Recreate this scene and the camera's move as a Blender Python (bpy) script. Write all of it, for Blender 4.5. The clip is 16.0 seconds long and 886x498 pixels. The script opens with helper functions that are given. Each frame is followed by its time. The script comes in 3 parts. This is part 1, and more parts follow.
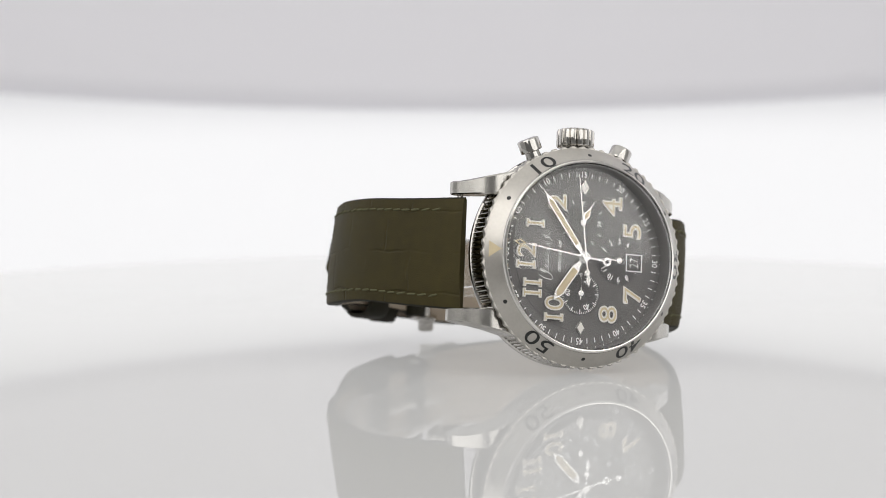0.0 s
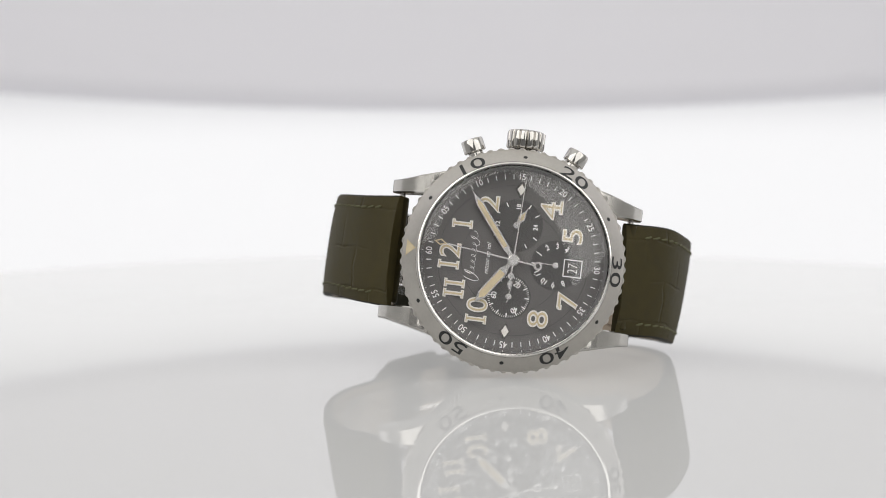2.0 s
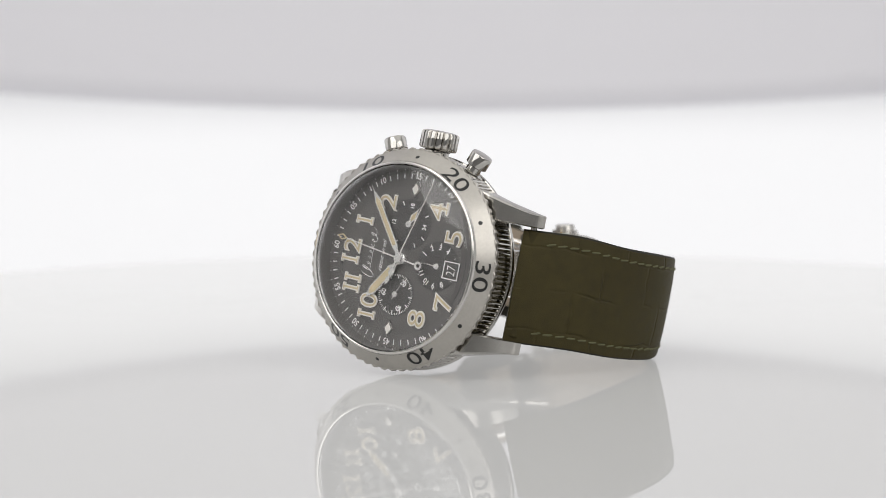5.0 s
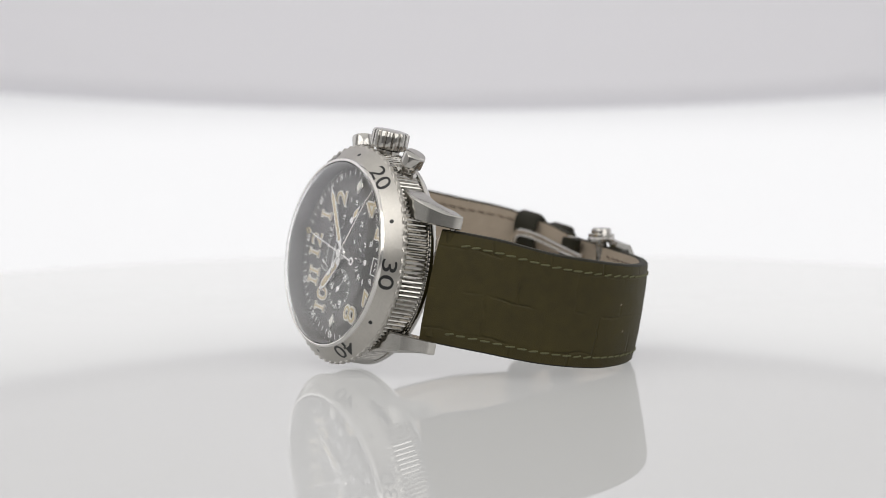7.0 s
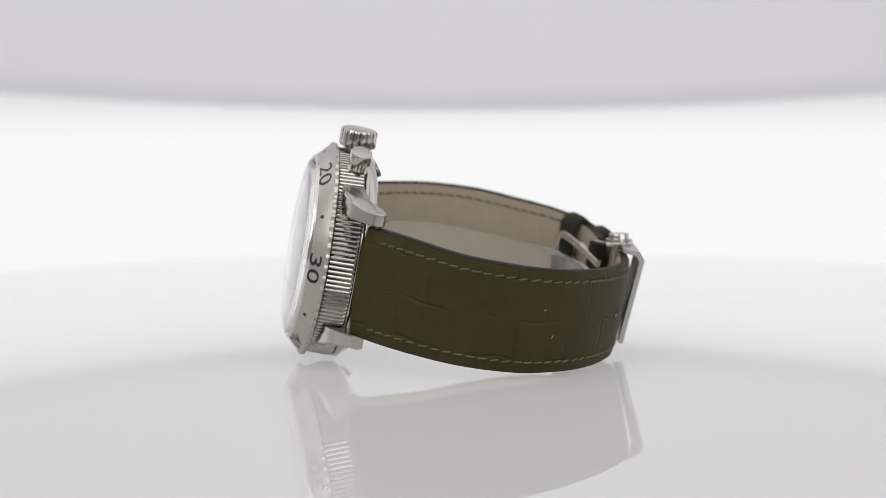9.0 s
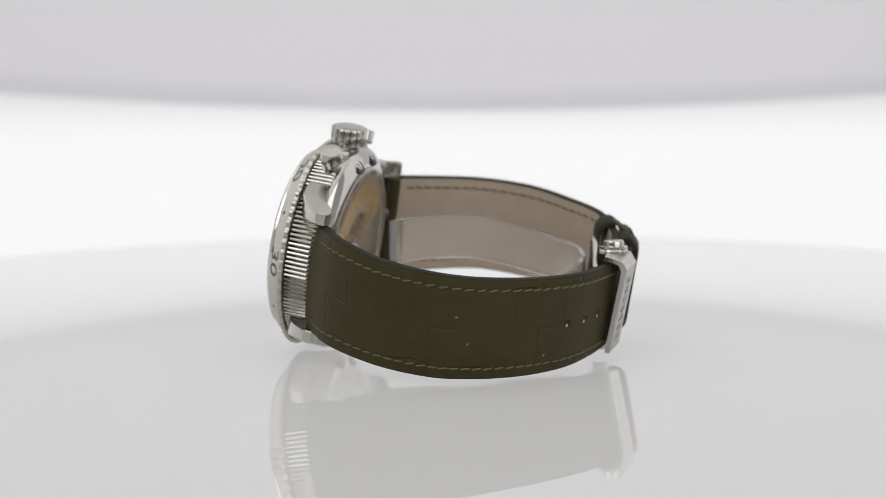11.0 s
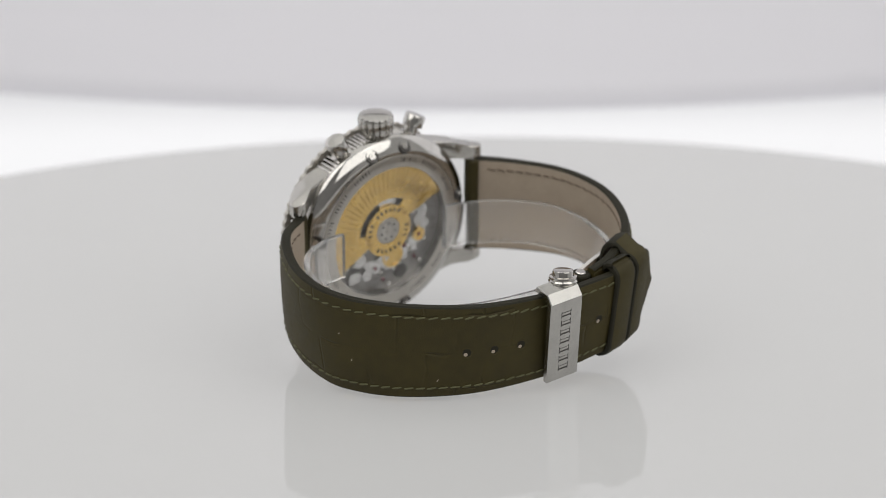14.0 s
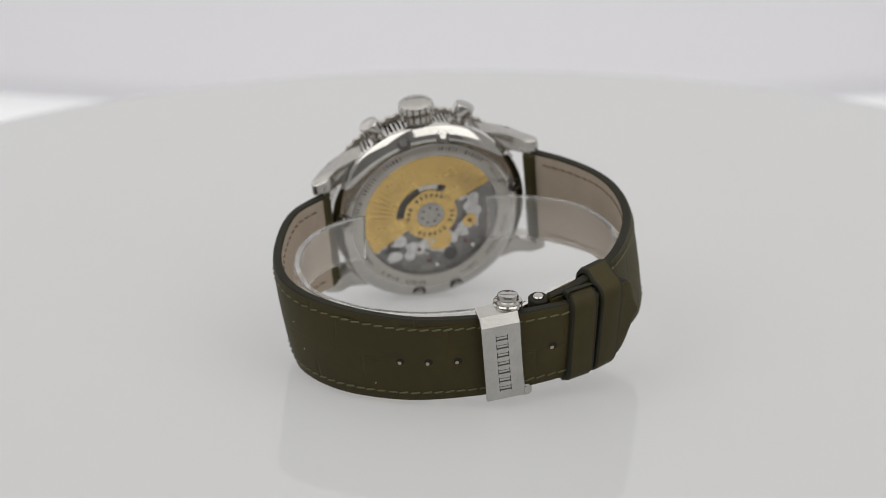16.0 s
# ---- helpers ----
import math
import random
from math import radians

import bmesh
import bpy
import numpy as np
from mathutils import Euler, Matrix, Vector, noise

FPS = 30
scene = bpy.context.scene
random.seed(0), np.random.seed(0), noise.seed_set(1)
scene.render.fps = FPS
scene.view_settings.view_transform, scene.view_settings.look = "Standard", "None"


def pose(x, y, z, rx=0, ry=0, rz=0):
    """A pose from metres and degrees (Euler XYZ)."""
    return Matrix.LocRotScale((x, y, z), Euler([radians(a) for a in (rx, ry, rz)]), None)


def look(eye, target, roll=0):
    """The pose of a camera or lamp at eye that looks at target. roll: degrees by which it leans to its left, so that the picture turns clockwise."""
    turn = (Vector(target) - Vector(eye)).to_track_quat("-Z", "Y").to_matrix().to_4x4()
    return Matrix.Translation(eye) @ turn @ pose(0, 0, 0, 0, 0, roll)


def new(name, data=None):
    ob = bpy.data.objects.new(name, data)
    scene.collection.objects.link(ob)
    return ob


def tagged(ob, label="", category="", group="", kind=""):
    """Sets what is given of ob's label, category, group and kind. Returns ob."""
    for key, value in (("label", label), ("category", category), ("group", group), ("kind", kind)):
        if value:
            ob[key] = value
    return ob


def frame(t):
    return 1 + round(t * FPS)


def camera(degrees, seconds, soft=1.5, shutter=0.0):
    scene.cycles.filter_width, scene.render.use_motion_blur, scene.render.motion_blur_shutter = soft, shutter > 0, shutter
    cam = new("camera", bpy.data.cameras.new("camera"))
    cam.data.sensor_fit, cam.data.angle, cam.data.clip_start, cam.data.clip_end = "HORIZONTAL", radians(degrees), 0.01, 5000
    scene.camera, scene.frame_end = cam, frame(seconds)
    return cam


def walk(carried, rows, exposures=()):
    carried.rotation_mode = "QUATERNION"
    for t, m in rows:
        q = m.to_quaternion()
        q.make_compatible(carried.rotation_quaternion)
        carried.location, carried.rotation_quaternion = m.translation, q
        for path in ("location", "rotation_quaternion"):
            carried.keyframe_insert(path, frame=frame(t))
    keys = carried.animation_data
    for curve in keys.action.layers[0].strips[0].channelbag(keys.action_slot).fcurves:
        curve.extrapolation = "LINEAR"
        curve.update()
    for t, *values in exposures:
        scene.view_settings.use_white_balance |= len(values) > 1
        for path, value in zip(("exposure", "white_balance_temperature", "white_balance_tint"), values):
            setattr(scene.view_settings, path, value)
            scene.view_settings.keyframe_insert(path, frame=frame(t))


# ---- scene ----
cam = camera(21.3, 16.0, soft=0.8)
EYE = pose(-0.0078, -0.4631, 0.0666, -5.7) @ pose(0, 0, 0, 0, 0.16, 0)
SHOT = EYE @ pose(0, 0, 0, 90)
walk(cam, [(0.0, SHOT), (16.0, SHOT)])
cam.data.dof.use_dof = True
cam.data.dof.focus_distance = 0.432
cam.data.dof.aperture_fstop = 17.0

# ---- world and light ----
world = bpy.data.worlds.new("studio")
scene.world = world
world.use_nodes = True
world.node_tree.nodes["Background"].inputs[0].default_value = (0.80, 0.82, 0.86, 1)
world.node_tree.nodes["Background"].inputs[1].default_value = 0.25
scene.view_settings.exposure = -0.16


def softbox(name, eye, target, w, h, watts, colour=(1, 0.985, 0.963)):
    """A rectangular soft light."""
    data = bpy.data.lights.new(name, "AREA")
    data.shape, data.size, data.size_y, data.energy, data.color = "RECTANGLE", w, h, watts, colour
    ob = new(name, data)
    ob.matrix_world = look(eye, target)
    return ob


softbox("softbox_top", (0, -0.05, 0.72), (0, 0, 0), 0.8, 0.7, 0.35)
softbox("softbox_front", (-0.40, -0.50, 0.52), (0, 0, 0.02), 0.74, 0.56, 2.5)
softbox("softbox_front", (0.40, -0.50, 0.40), (0, 0, 0.02), 0.74, 0.56, 2.3)

MM = 0.001
# the watch case leans back on the plate; its dial plane: u towards 3, v towards 12, w out of the face
CASE = pose(0.0041, -0.0354, 0.0219) @ pose(0, 0, 0, -9.81) @ pose(0, 0, 0, 0, 7.26, 0)
DIAL = CASE @ Matrix(((0, -1, 0, 0), (0, 0, -1, 0), (1, 0, 0, 0), (0, 0, 0, 1)))

# ---- materials ----
def material(name, colour, rough=0.5, metal=0.0, vary=0.0, scale=400.0, bump=0.0, bump_scale=2000.0, coat=0.0, spec=0.5):
    """A surface with two scales of variation in colour and gloss, and fine relief."""
    m = bpy.data.materials.new(name)
    m.use_nodes = True
    n, l = m.node_tree.nodes, m.node_tree.links
    b = n["Principled BSDF"]
    b.inputs["Base Color"].default_value = (*colour, 1)
    b.inputs["Roughness"].default_value = rough
    b.inputs["Metallic"].default_value = metal
    b.inputs["Coat Weight"].default_value = coat
    b.inputs["Specular IOR Level"].default_value = spec
    tc = n.new("ShaderNodeTexCoord")
    if vary:
        mixed = None
        for s, w in ((scale, 0.6), (scale * 7, 0.4)):
            t = n.new("ShaderNodeTexNoise")
            t.inputs["Scale"].default_value = s
            t.inputs["Detail"].default_value = 5
            l.new(tc.outputs["Object"], t.inputs["Vector"])
            k = n.new("ShaderNodeMath")
            k.operation = "MULTIPLY"
            k.inputs[1].default_value = w
            l.new(t.outputs["Fac"], k.inputs[0])
            if mixed is None:
                mixed = k
            else:
                a = n.new("ShaderNodeMath")
                l.new(mixed.outputs[0], a.inputs[0])
                l.new(k.outputs[0], a.inputs[1])
                mixed = a
        ramp = n.new("ShaderNodeMapRange")
        ramp.inputs["From Min"].default_value, ramp.inputs["From Max"].default_value = 0.3, 0.7
        l.new(mixed.outputs[0], ramp.inputs["Value"])
        mix = n.new("ShaderNodeMix")
        mix.data_type = "RGBA"
        mix.inputs["A"].default_value = (*[c * (1 - vary) for c in colour], 1)
        mix.inputs["B"].default_value = (*[min(1, c * (1 + vary)) for c in colour], 1)
        l.new(ramp.outputs[0], mix.inputs["Factor"])
        l.new(mix.outputs["Result"], b.inputs["Base Color"])
        rr = n.new("ShaderNodeMapRange")
        rr.inputs["To Min"].default_value, rr.inputs["To Max"].default_value = rough * (1 - vary), min(1, rough * (1 + vary))
        l.new(mixed.outputs[0], rr.inputs["Value"])
        l.new(rr.outputs[0], b.inputs["Roughness"])
    if bump:
        t = n.new("ShaderNodeTexNoise")
        t.inputs["Scale"].default_value = bump_scale
        t.inputs["Detail"].default_value = 6
        l.new(tc.outputs["Object"], t.inputs["Vector"])
        u = n.new("ShaderNodeBump")
        u.inputs["Strength"].default_value = bump
        u.inputs["Distance"].default_value = 0.0002
        l.new(t.outputs["Fac"], u.inputs["Height"])
        l.new(u.outputs[0], b.inputs["Normal"])
    return m


def clear(name, colour=(1, 1, 1), ior=1.5, rough=0.0):
    m = bpy.data.materials.new(name)
    m.use_nodes = True
    b = m.node_tree.nodes["Principled BSDF"]
    b.inputs["Base Color"].default_value = (*colour, 1)
    b.inputs["Transmission Weight"].default_value = 1
    b.inputs["IOR"].default_value = ior
    b.inputs["Roughness"].default_value = rough
    return m


def glow(name, colour, strength, base=0.7):
    m = bpy.data.materials.new(name)
    m.use_nodes = True
    b = m.node_tree.nodes["Principled BSDF"]
    b.inputs["Base Color"].default_value = (base, base, base, 1)
    b.inputs["Roughness"].default_value = 0.8
    b.inputs["Emission Color"].default_value = (*colour, 1)
    b.inputs["Emission Strength"].default_value = strength
    return m


SATIN = material("satin_steel", (0.50, 0.485, 0.455), 0.2, 1.0, 0.10, 200)
STEEL = material("polished_steel", (0.52, 0.505, 0.478), 0.075, 1.0, 0.10, 150)
LIP = material("bright_polished_steel", (0.74, 0.72, 0.69), 0.16, 1.0, 0.05, 150)
BEZELSTEEL = material("warm_brushed_steel", (0.51, 0.487, 0.45), 0.34, 1.0, 0.08, 300)
BRUSHED = material("brushed_steel", (0.47, 0.46, 0.435), 0.25, 1.0, 0.08, 300)
# dark steel; in recesses and slots its colour stands in for shade
DARKSTEEL = material("dark_steel_and_recess_shade", (0.095, 0.09, 0.085), 0.4, 1.0, 0.1, 300)
DIALGREY = material("slate_grey_dial", (0.122, 0.115, 0.111), 0.4, 0.0, 0.06, 300)
SUBGREY = material("dark_grey_subdial", (0.072, 0.069, 0.067), 0.42, 0.0, 0.06, 300)
LUME = material("aged_cream_lume", (0.62, 0.52, 0.335), 0.6, 0.0, 0.08, 900)
WHITEMARK = material("white_printing", (0.90, 0.90, 0.89), 0.5)
BLACK = material("black_enamel", (0.012, 0.012, 0.012), 0.35)
LEATHER = material("olive_leather", (0.0412, 0.0328, 0.0083), 0.62, 0.0, 0.26, 70, 0.35, 5000, spec=0.25)
LEATHEREDGE = material("dark_painted_edge", (0.017, 0.0155, 0.0085), 0.6, 0.0, 0.15, 300, 0.2, spec=0.2)
LINING = material("taupe_lining_leather", (0.37, 0.305, 0.235), 0.7, 0.0, 0.08, 300, 0.3, 4000)
THREADDARK = material("brown_lining_thread", (0.12, 0.085, 0.06), 0.8, 0.0, 0.2, 900)
NUMEDGE = material("white_numeral_edge", (0.80, 0.77, 0.72), 0.4, 0.0, 0.05, 900)
WHITEMETAL = material("polished_hand_steel", (0.82, 0.81, 0.79), 0.22, 0.75, 0.04, 900)
GOLD = material("gold_plate", (0.80, 0.55, 0.18), 0.27, 1.0, 0.08, 500)
MOVEPLATE = material("movement_plate", (0.27, 0.26, 0.25), 0.4, 1.0, 0.3, 700)
MOVESILVER = material("rhodium_bridge", (0.68, 0.67, 0.66), 0.26, 1.0, 0.15, 900)
RUBY = material("ruby_jewel", (0.12, 0.02, 0.03), 0.15, 0.0, 0.0)
GLASS = clear("sapphire_crystal", (1, 1, 1), 1.45)
PLASTIC = clear("clear_plastic", (0.97, 0.965, 0.96), 1.40, 0.14)
PLASTIC.node_tree.nodes["Principled BSDF"].inputs["Transmission Weight"].default_value = 0.94
THREAD = material("olive_thread", (0.10, 0.098, 0.045), 0.8, 0.0, 0.2, 900)
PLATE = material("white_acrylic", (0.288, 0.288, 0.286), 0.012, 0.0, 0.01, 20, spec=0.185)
# emission stands in for light through the plate and softens its shadows
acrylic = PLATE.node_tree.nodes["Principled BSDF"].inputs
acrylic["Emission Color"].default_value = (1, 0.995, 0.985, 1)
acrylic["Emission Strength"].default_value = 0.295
FABRIC = material("white_tent_fabric", (0.78, 0.78, 0.80), 0.9, 0.0, 0.03, 6)
GREYWALL = material("grey_unseen_wall", (0.20, 0.20, 0.20), 0.9, 0.0, 0.1, 3)
# emission gives this white wall its brightness, in place of light falling on it
PANEL = glow("glow_diffuser", (0.985, 0.983, 1.0), 0.79, 0.3)


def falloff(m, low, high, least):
    """Paints a dimming into the diffuser's glow towards its upper hem, between two heights in metres."""
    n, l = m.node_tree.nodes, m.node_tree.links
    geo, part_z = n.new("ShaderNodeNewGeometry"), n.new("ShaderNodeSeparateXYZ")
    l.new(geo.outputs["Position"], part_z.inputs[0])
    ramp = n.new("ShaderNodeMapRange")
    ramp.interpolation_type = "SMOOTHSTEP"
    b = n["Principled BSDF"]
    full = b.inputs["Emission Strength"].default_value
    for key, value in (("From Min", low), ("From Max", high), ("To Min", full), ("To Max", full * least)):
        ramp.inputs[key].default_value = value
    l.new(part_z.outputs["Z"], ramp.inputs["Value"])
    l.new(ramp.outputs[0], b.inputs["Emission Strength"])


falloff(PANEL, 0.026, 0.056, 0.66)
# glow added to tent fabric and unseen room for fill and steel reflections
TENTBRIGHT = glow("added_glow_side_fabric", (0.95, 0.94, 1.0), 0.5, 0.7)
TENT = glow("faint_glow_tent_fabric", (0.885, 0.865, 1.0), 0.085, 0.7)
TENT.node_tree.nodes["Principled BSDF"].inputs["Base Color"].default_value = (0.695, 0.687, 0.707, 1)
TENTTOP = glow("added_glow_ceiling", (1.0, 0.99, 0.97), 0.56, 0.7)
TENTFLOOR = glow("added_glow_floor", (1.0, 0.99, 0.97), 0.16, 0.6)
TENTBACK = glow("faint_glow_back", (1.0, 0.99, 0.97), 0.06, 0.25)
TENTSIDE = glow("added_glow_side", (1.0, 0.99, 0.97), 0.16, 0.5)


def scaly(m):
    """Faint square scales pressed into the leather, in millimetres along and across the strap."""
    n, l = m.node_tree.nodes, m.node_tree.links
    uv = n.new("ShaderNodeTexCoord")
    warp = n.new("ShaderNodeTexNoise")
    warp.inputs["Scale"].default_value = 0.16
    l.new(uv.outputs["UV"], warp.inputs["Vector"])
    add = n.new("ShaderNodeMix")
    add.data_type = "RGBA"
    add.blend_type = "LINEAR_LIGHT"
    add.inputs["Factor"].default_value = 1.6
    l.new(uv.outputs["UV"], add.inputs["A"])
    l.new(warp.outputs["Color"], add.inputs["B"])
    cell = n.new("ShaderNodeTexBrick")
    cell.inputs["Scale"].default_value = 1.0
    cell.inputs["Brick Width"].default_value, cell.inputs["Row Height"].default_value = 11.0, 7.6
    cell.inputs["Mortar Size"].default_value, cell.inputs["Mortar Smooth"].default_value = 0.4, 1.0
    cell.inputs["Bias"].default_value = 0.0
    l.new(add.outputs["Result"], cell.inputs["Vector"])
    ramp = n.new("ShaderNodeMapRange")
    ramp.inputs["To Min"].default_value, ramp.inputs["To Max"].default_value = 1.0, 0.0
    l.new(cell.outputs["Fac"], ramp.inputs["Value"])
    patch = n.new("ShaderNodeTexNoise")
    patch.inputs["Scale"].default_value = 0.1
    l.new(uv.outputs["UV"], patch.inputs["Vector"])
    gate = n.new("ShaderNodeMapRange")
    gate.inputs["From Min"].default_value, gate.inputs["From Max"].default_value = 0.45, 0.62
    gate.inputs["To Max"].default_value = 0.55
    l.new(patch.outputs["Fac"], gate.inputs["Value"])
    b = n["Principled BSDF"]
    old = b.inputs["Normal"].links[0].from_node
    bump = n.new("ShaderNodeBump")
    bump.inputs["Distance"].default_value = 0.0006
    l.new(gate.outputs[0], bump.inputs["Strength"])
    l.new(ramp.outputs[0], bump.inputs["Height"])
    l.new(old.outputs[0], bump.inputs["Normal"])
    l.new(bump.outputs[0], b.inputs["Normal"])


scaly(LEATHER)


# ---- mesh helpers ----
def part(name, bm, mat, parent=None, label="", at=None, smooth=True):
    """Links a bmesh as one mesh object, under a thing or a part."""
    me = bpy.data.meshes.new(name)
    bmesh.ops.remove_doubles(bm, verts=bm.verts, dist=2e-6)
    bmesh.ops.recalc_face_normals(bm, faces=bm.faces)
    bm.to_mesh(me)
    bm.free()
    if smooth:
        me.polygons.foreach_set("use_smooth", [True] * len(me.polygons))
        me.set_sharp_from_angle(angle=radians(32))
    for m in mat if isinstance(mat, (list, tuple)) else (mat,):
        me.materials.append(m)
    ob = new(name, me)
    ob.parent = parent
    if at is not None:
        ob.matrix_local = at
    if label:
        tagged(ob, label)
    return ob


def lathe(bm, profile, n=96, closed=False, wobble=None, m=None):
    """Turns a profile of (radius, w) in mm about the w axis. wobble(angle, k): mm added to the radius of profile point k."""
    rows = []
    for i in range(n):
        a = 2 * math.pi * i / n
        row = []
        for k, (r, w) in enumerate(profile):
            q = r + (wobble(i, k) if wobble else 0)
            v = Vector((q * math.cos(a), q * math.sin(a), w)) * MM
            row.append(bm.verts.new(m @ v if m else v))
        rows.append(row)
    for i in range(n):
        a, b = rows[i], rows[(i + 1) % n]
        for k in range(len(profile) - (0 if closed else 1)):
            j = (k + 1) % len(profile)
            bm.faces.new((a[k], b[k], b[j], a[j]))
    if not closed:
        for k in (0, -1):
            if profile[k][0] > 1e-6:
                bm.faces.new([r[k] for r in rows])
    return bm


def prism(bm, outline, w0, w1, m=None, bevel=0.0):
    """A flat outline of (u, v) in mm, raised from w0 to w1, with its top edge drawn in by bevel."""
    n = len(outline)
    c = (sum(p[0] for p in outline) / n, sum(p[1] for p in outline) / n)
    levels = [(w0, 0.0), (w1 - bevel, 0.0), (w1, bevel)] if bevel else [(w0, 0.0), (w1, 0.0)]
    rings = []
    for w, inset in levels:
        ring = []
        for u, v in outline:
            if inset:
                far = math.hypot(u - c[0], v - c[1]) or 1
                u, v = u - (u - c[0]) / far * inset, v - (v - c[1]) / far * inset
            p = Vector((u, v, w)) * MM
            ring.append(bm.verts.new(m @ p if m else p))
        rings.append(ring)
    bm.faces.new(rings[0])
    bm.faces.new(rings[-1])
    for a, b in zip(rings, rings[1:]):
        for i in range(n):
            bm.faces.new((a[i], a[(i + 1) % n], b[(i + 1) % n], b[i]))
    return bm


def box(bm, x0, x1, y0, y1, z0, z1, m=None):
    return prism(bm, [(x0, y0), (x1, y0), (x1, y1), (x0, y1)], z0, z1, m)


def spline(points, steps):
    """A smooth line through rows of numbers (Catmull-Rom), as steps + 1 rows even in row number."""
    p = [np.array(q, float) for q in points]
    p = [2 * p[0] - p[1]] + p + [2 * p[-1] - p[-2]]
    out = []
    for s in range(steps + 1):
        x = s / steps * (len(points) - 1)
        i = min(int(x), len(points) - 2)
        t = x - i
        a, b, c, d = p[i : i + 4]
        out.append(0.5 * (2 * b + (c - a) * t + (2 * a - 5 * b + 4 * c - d) * t * t + (3 * b - a - 3 * c + d) * t ** 3))
    return out

# ---- the studio ----
def studio():
    bm = bmesh.new()
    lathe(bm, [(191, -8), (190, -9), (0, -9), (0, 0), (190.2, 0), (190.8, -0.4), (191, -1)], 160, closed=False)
    turntable = tagged(part("turntable", bm, PLATE), "round glossy white acrylic turntable plate, glow put in as if lit from below", "turntable")
    bm = bmesh.new()
    lathe(bm, [(0, -9.2), (60, -9.2), (60, -26), (0, -26)], 48)
    part("hub", bm, FABRIC, turntable)
    bm = bmesh.new()
    lathe(bm, [(0, -75), (40, -75), (70, -250), (0, -250)], 48)
    tagged(part("stand", bm, FABRIC), "white turntable stand under the plate", "stand")
    # unseen floor, its glow added to brighten the strap from below
    bm = bmesh.new()
    box(bm, -1020, 1020, -1020, 1020, -270, -250)
    tagged(part("floor", bm, TENTFLOOR), "unseen white floor with glow added as fill", "floor", kind="structure")
    # a round light tent about the turntable, open towards the camera: a lower band made bright by emission and a grey
    # wall above it
    def band(name, mat, label, radius, profile, a0=-84, a1=84):
        bm = bmesh.new()
        rows = []
        for k in range(121):
            a = radians(a0 + (a1 - a0) * k / 120)
            x = radius * math.sin(a)
            lift = 0.00039 * min(abs(x), 170) ** 2
            rows.append([bm.verts.new(Vector(((radius + r) * math.sin(a), (radius + r) * math.cos(a), z + lift)) * MM) for r, z in profile])
        for p, q in zip(rows, rows[1:]):
            for i in range(len(profile) - 1):
                bm.faces.new((p[i], q[i], q[i + 1], p[i + 1]))
        tagged(part(name, bm, mat), label, "backdrop", kind="structure")

    band("backdrop", PANEL, "white diffuser wall round the turntable, its brightness put in as glow", 282, [(6, -200), (0, -190), (0, 56), (6, 60)])
    edge = [(8 - 8 * math.sin(radians(t)), 44.2 - 8 * math.cos(radians(t))) for t in range(-30, 91, 12)]
    band("backdrop_upper", TENT, "pale grey fabric wall above the diffuser, with a faint added glow", 270, edge + [(0, 120), (6, 330), (10, 330)], -40, 40)
    # out of view: glow added to whiten reflections in the crystal
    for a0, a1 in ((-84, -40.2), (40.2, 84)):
        band("backdrop_side", TENTBRIGHT, "out-of-view side wall of the light tent, brighter by added glow", 270, edge + [(0, 120), (6, 330), (10, 330)], a0, a1)
    # walls and ceiling of the studio, unseen and added; their glow serves as fill
    for name, label, mat, x in (("wall_west", "unseen white side wall with glow added as fill", TENTSIDE, -1000), ("wall_east", "unseen white side wall with glow added as fill", TENTSIDE, 1000)):
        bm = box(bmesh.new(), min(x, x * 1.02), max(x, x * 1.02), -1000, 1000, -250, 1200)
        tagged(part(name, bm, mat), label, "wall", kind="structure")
    # out of view, kept darker to give the steel and dial contrast
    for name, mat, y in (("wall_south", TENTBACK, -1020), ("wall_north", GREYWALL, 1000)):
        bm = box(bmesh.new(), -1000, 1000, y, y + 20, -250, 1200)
        tagged(part(name, bm, mat), "unseen plain wall added round the studio", "wall", kind="structure")
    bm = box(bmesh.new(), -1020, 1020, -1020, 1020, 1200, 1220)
    tagged(part("ceiling", bm, TENTTOP), "unseen white ceiling with glow added as fill", "ceiling", kind="structure")
    return turntable


turntable = studio()

# ---- the watch ----
watch = tagged(new("wristwatch"), "steel chronograph wristwatch with grey dial and olive leather strap", "watch")


def case_part(name, bm, mat, label="", parent=None, smooth=True):
    return part(name, bm, mat, parent or watch, label, None if parent else DIAL, smooth)


def rod(bm, r, a, b, n=20):
    """A round bar of radius r between two points in mm, its rims softened."""
    a, b = Vector(a), Vector(b)
    m = Matrix.Translation(a * MM) @ (b - a).to_track_quat("Z", "Y").to_matrix().to_4x4()
    h, c = (b - a).length, min(r * 0.18, 0.25)
    return lathe(bm, [(r - c, 0), (r, c), (r, h - c), (r - c, h)], n, m=m)


def flat(name, outline, w0, w1, mat, parent=None, label="", bevel=0.0):
    return case_part(name, prism(bmesh.new(), outline, w0, w1, bevel=bevel), mat, label, parent, smooth=False)


def circle(u, v, r, n=24):
    return [(u + r * math.cos(2 * math.pi * k / n), v + r * math.sin(2 * math.pi * k / n)) for k in range(n)]


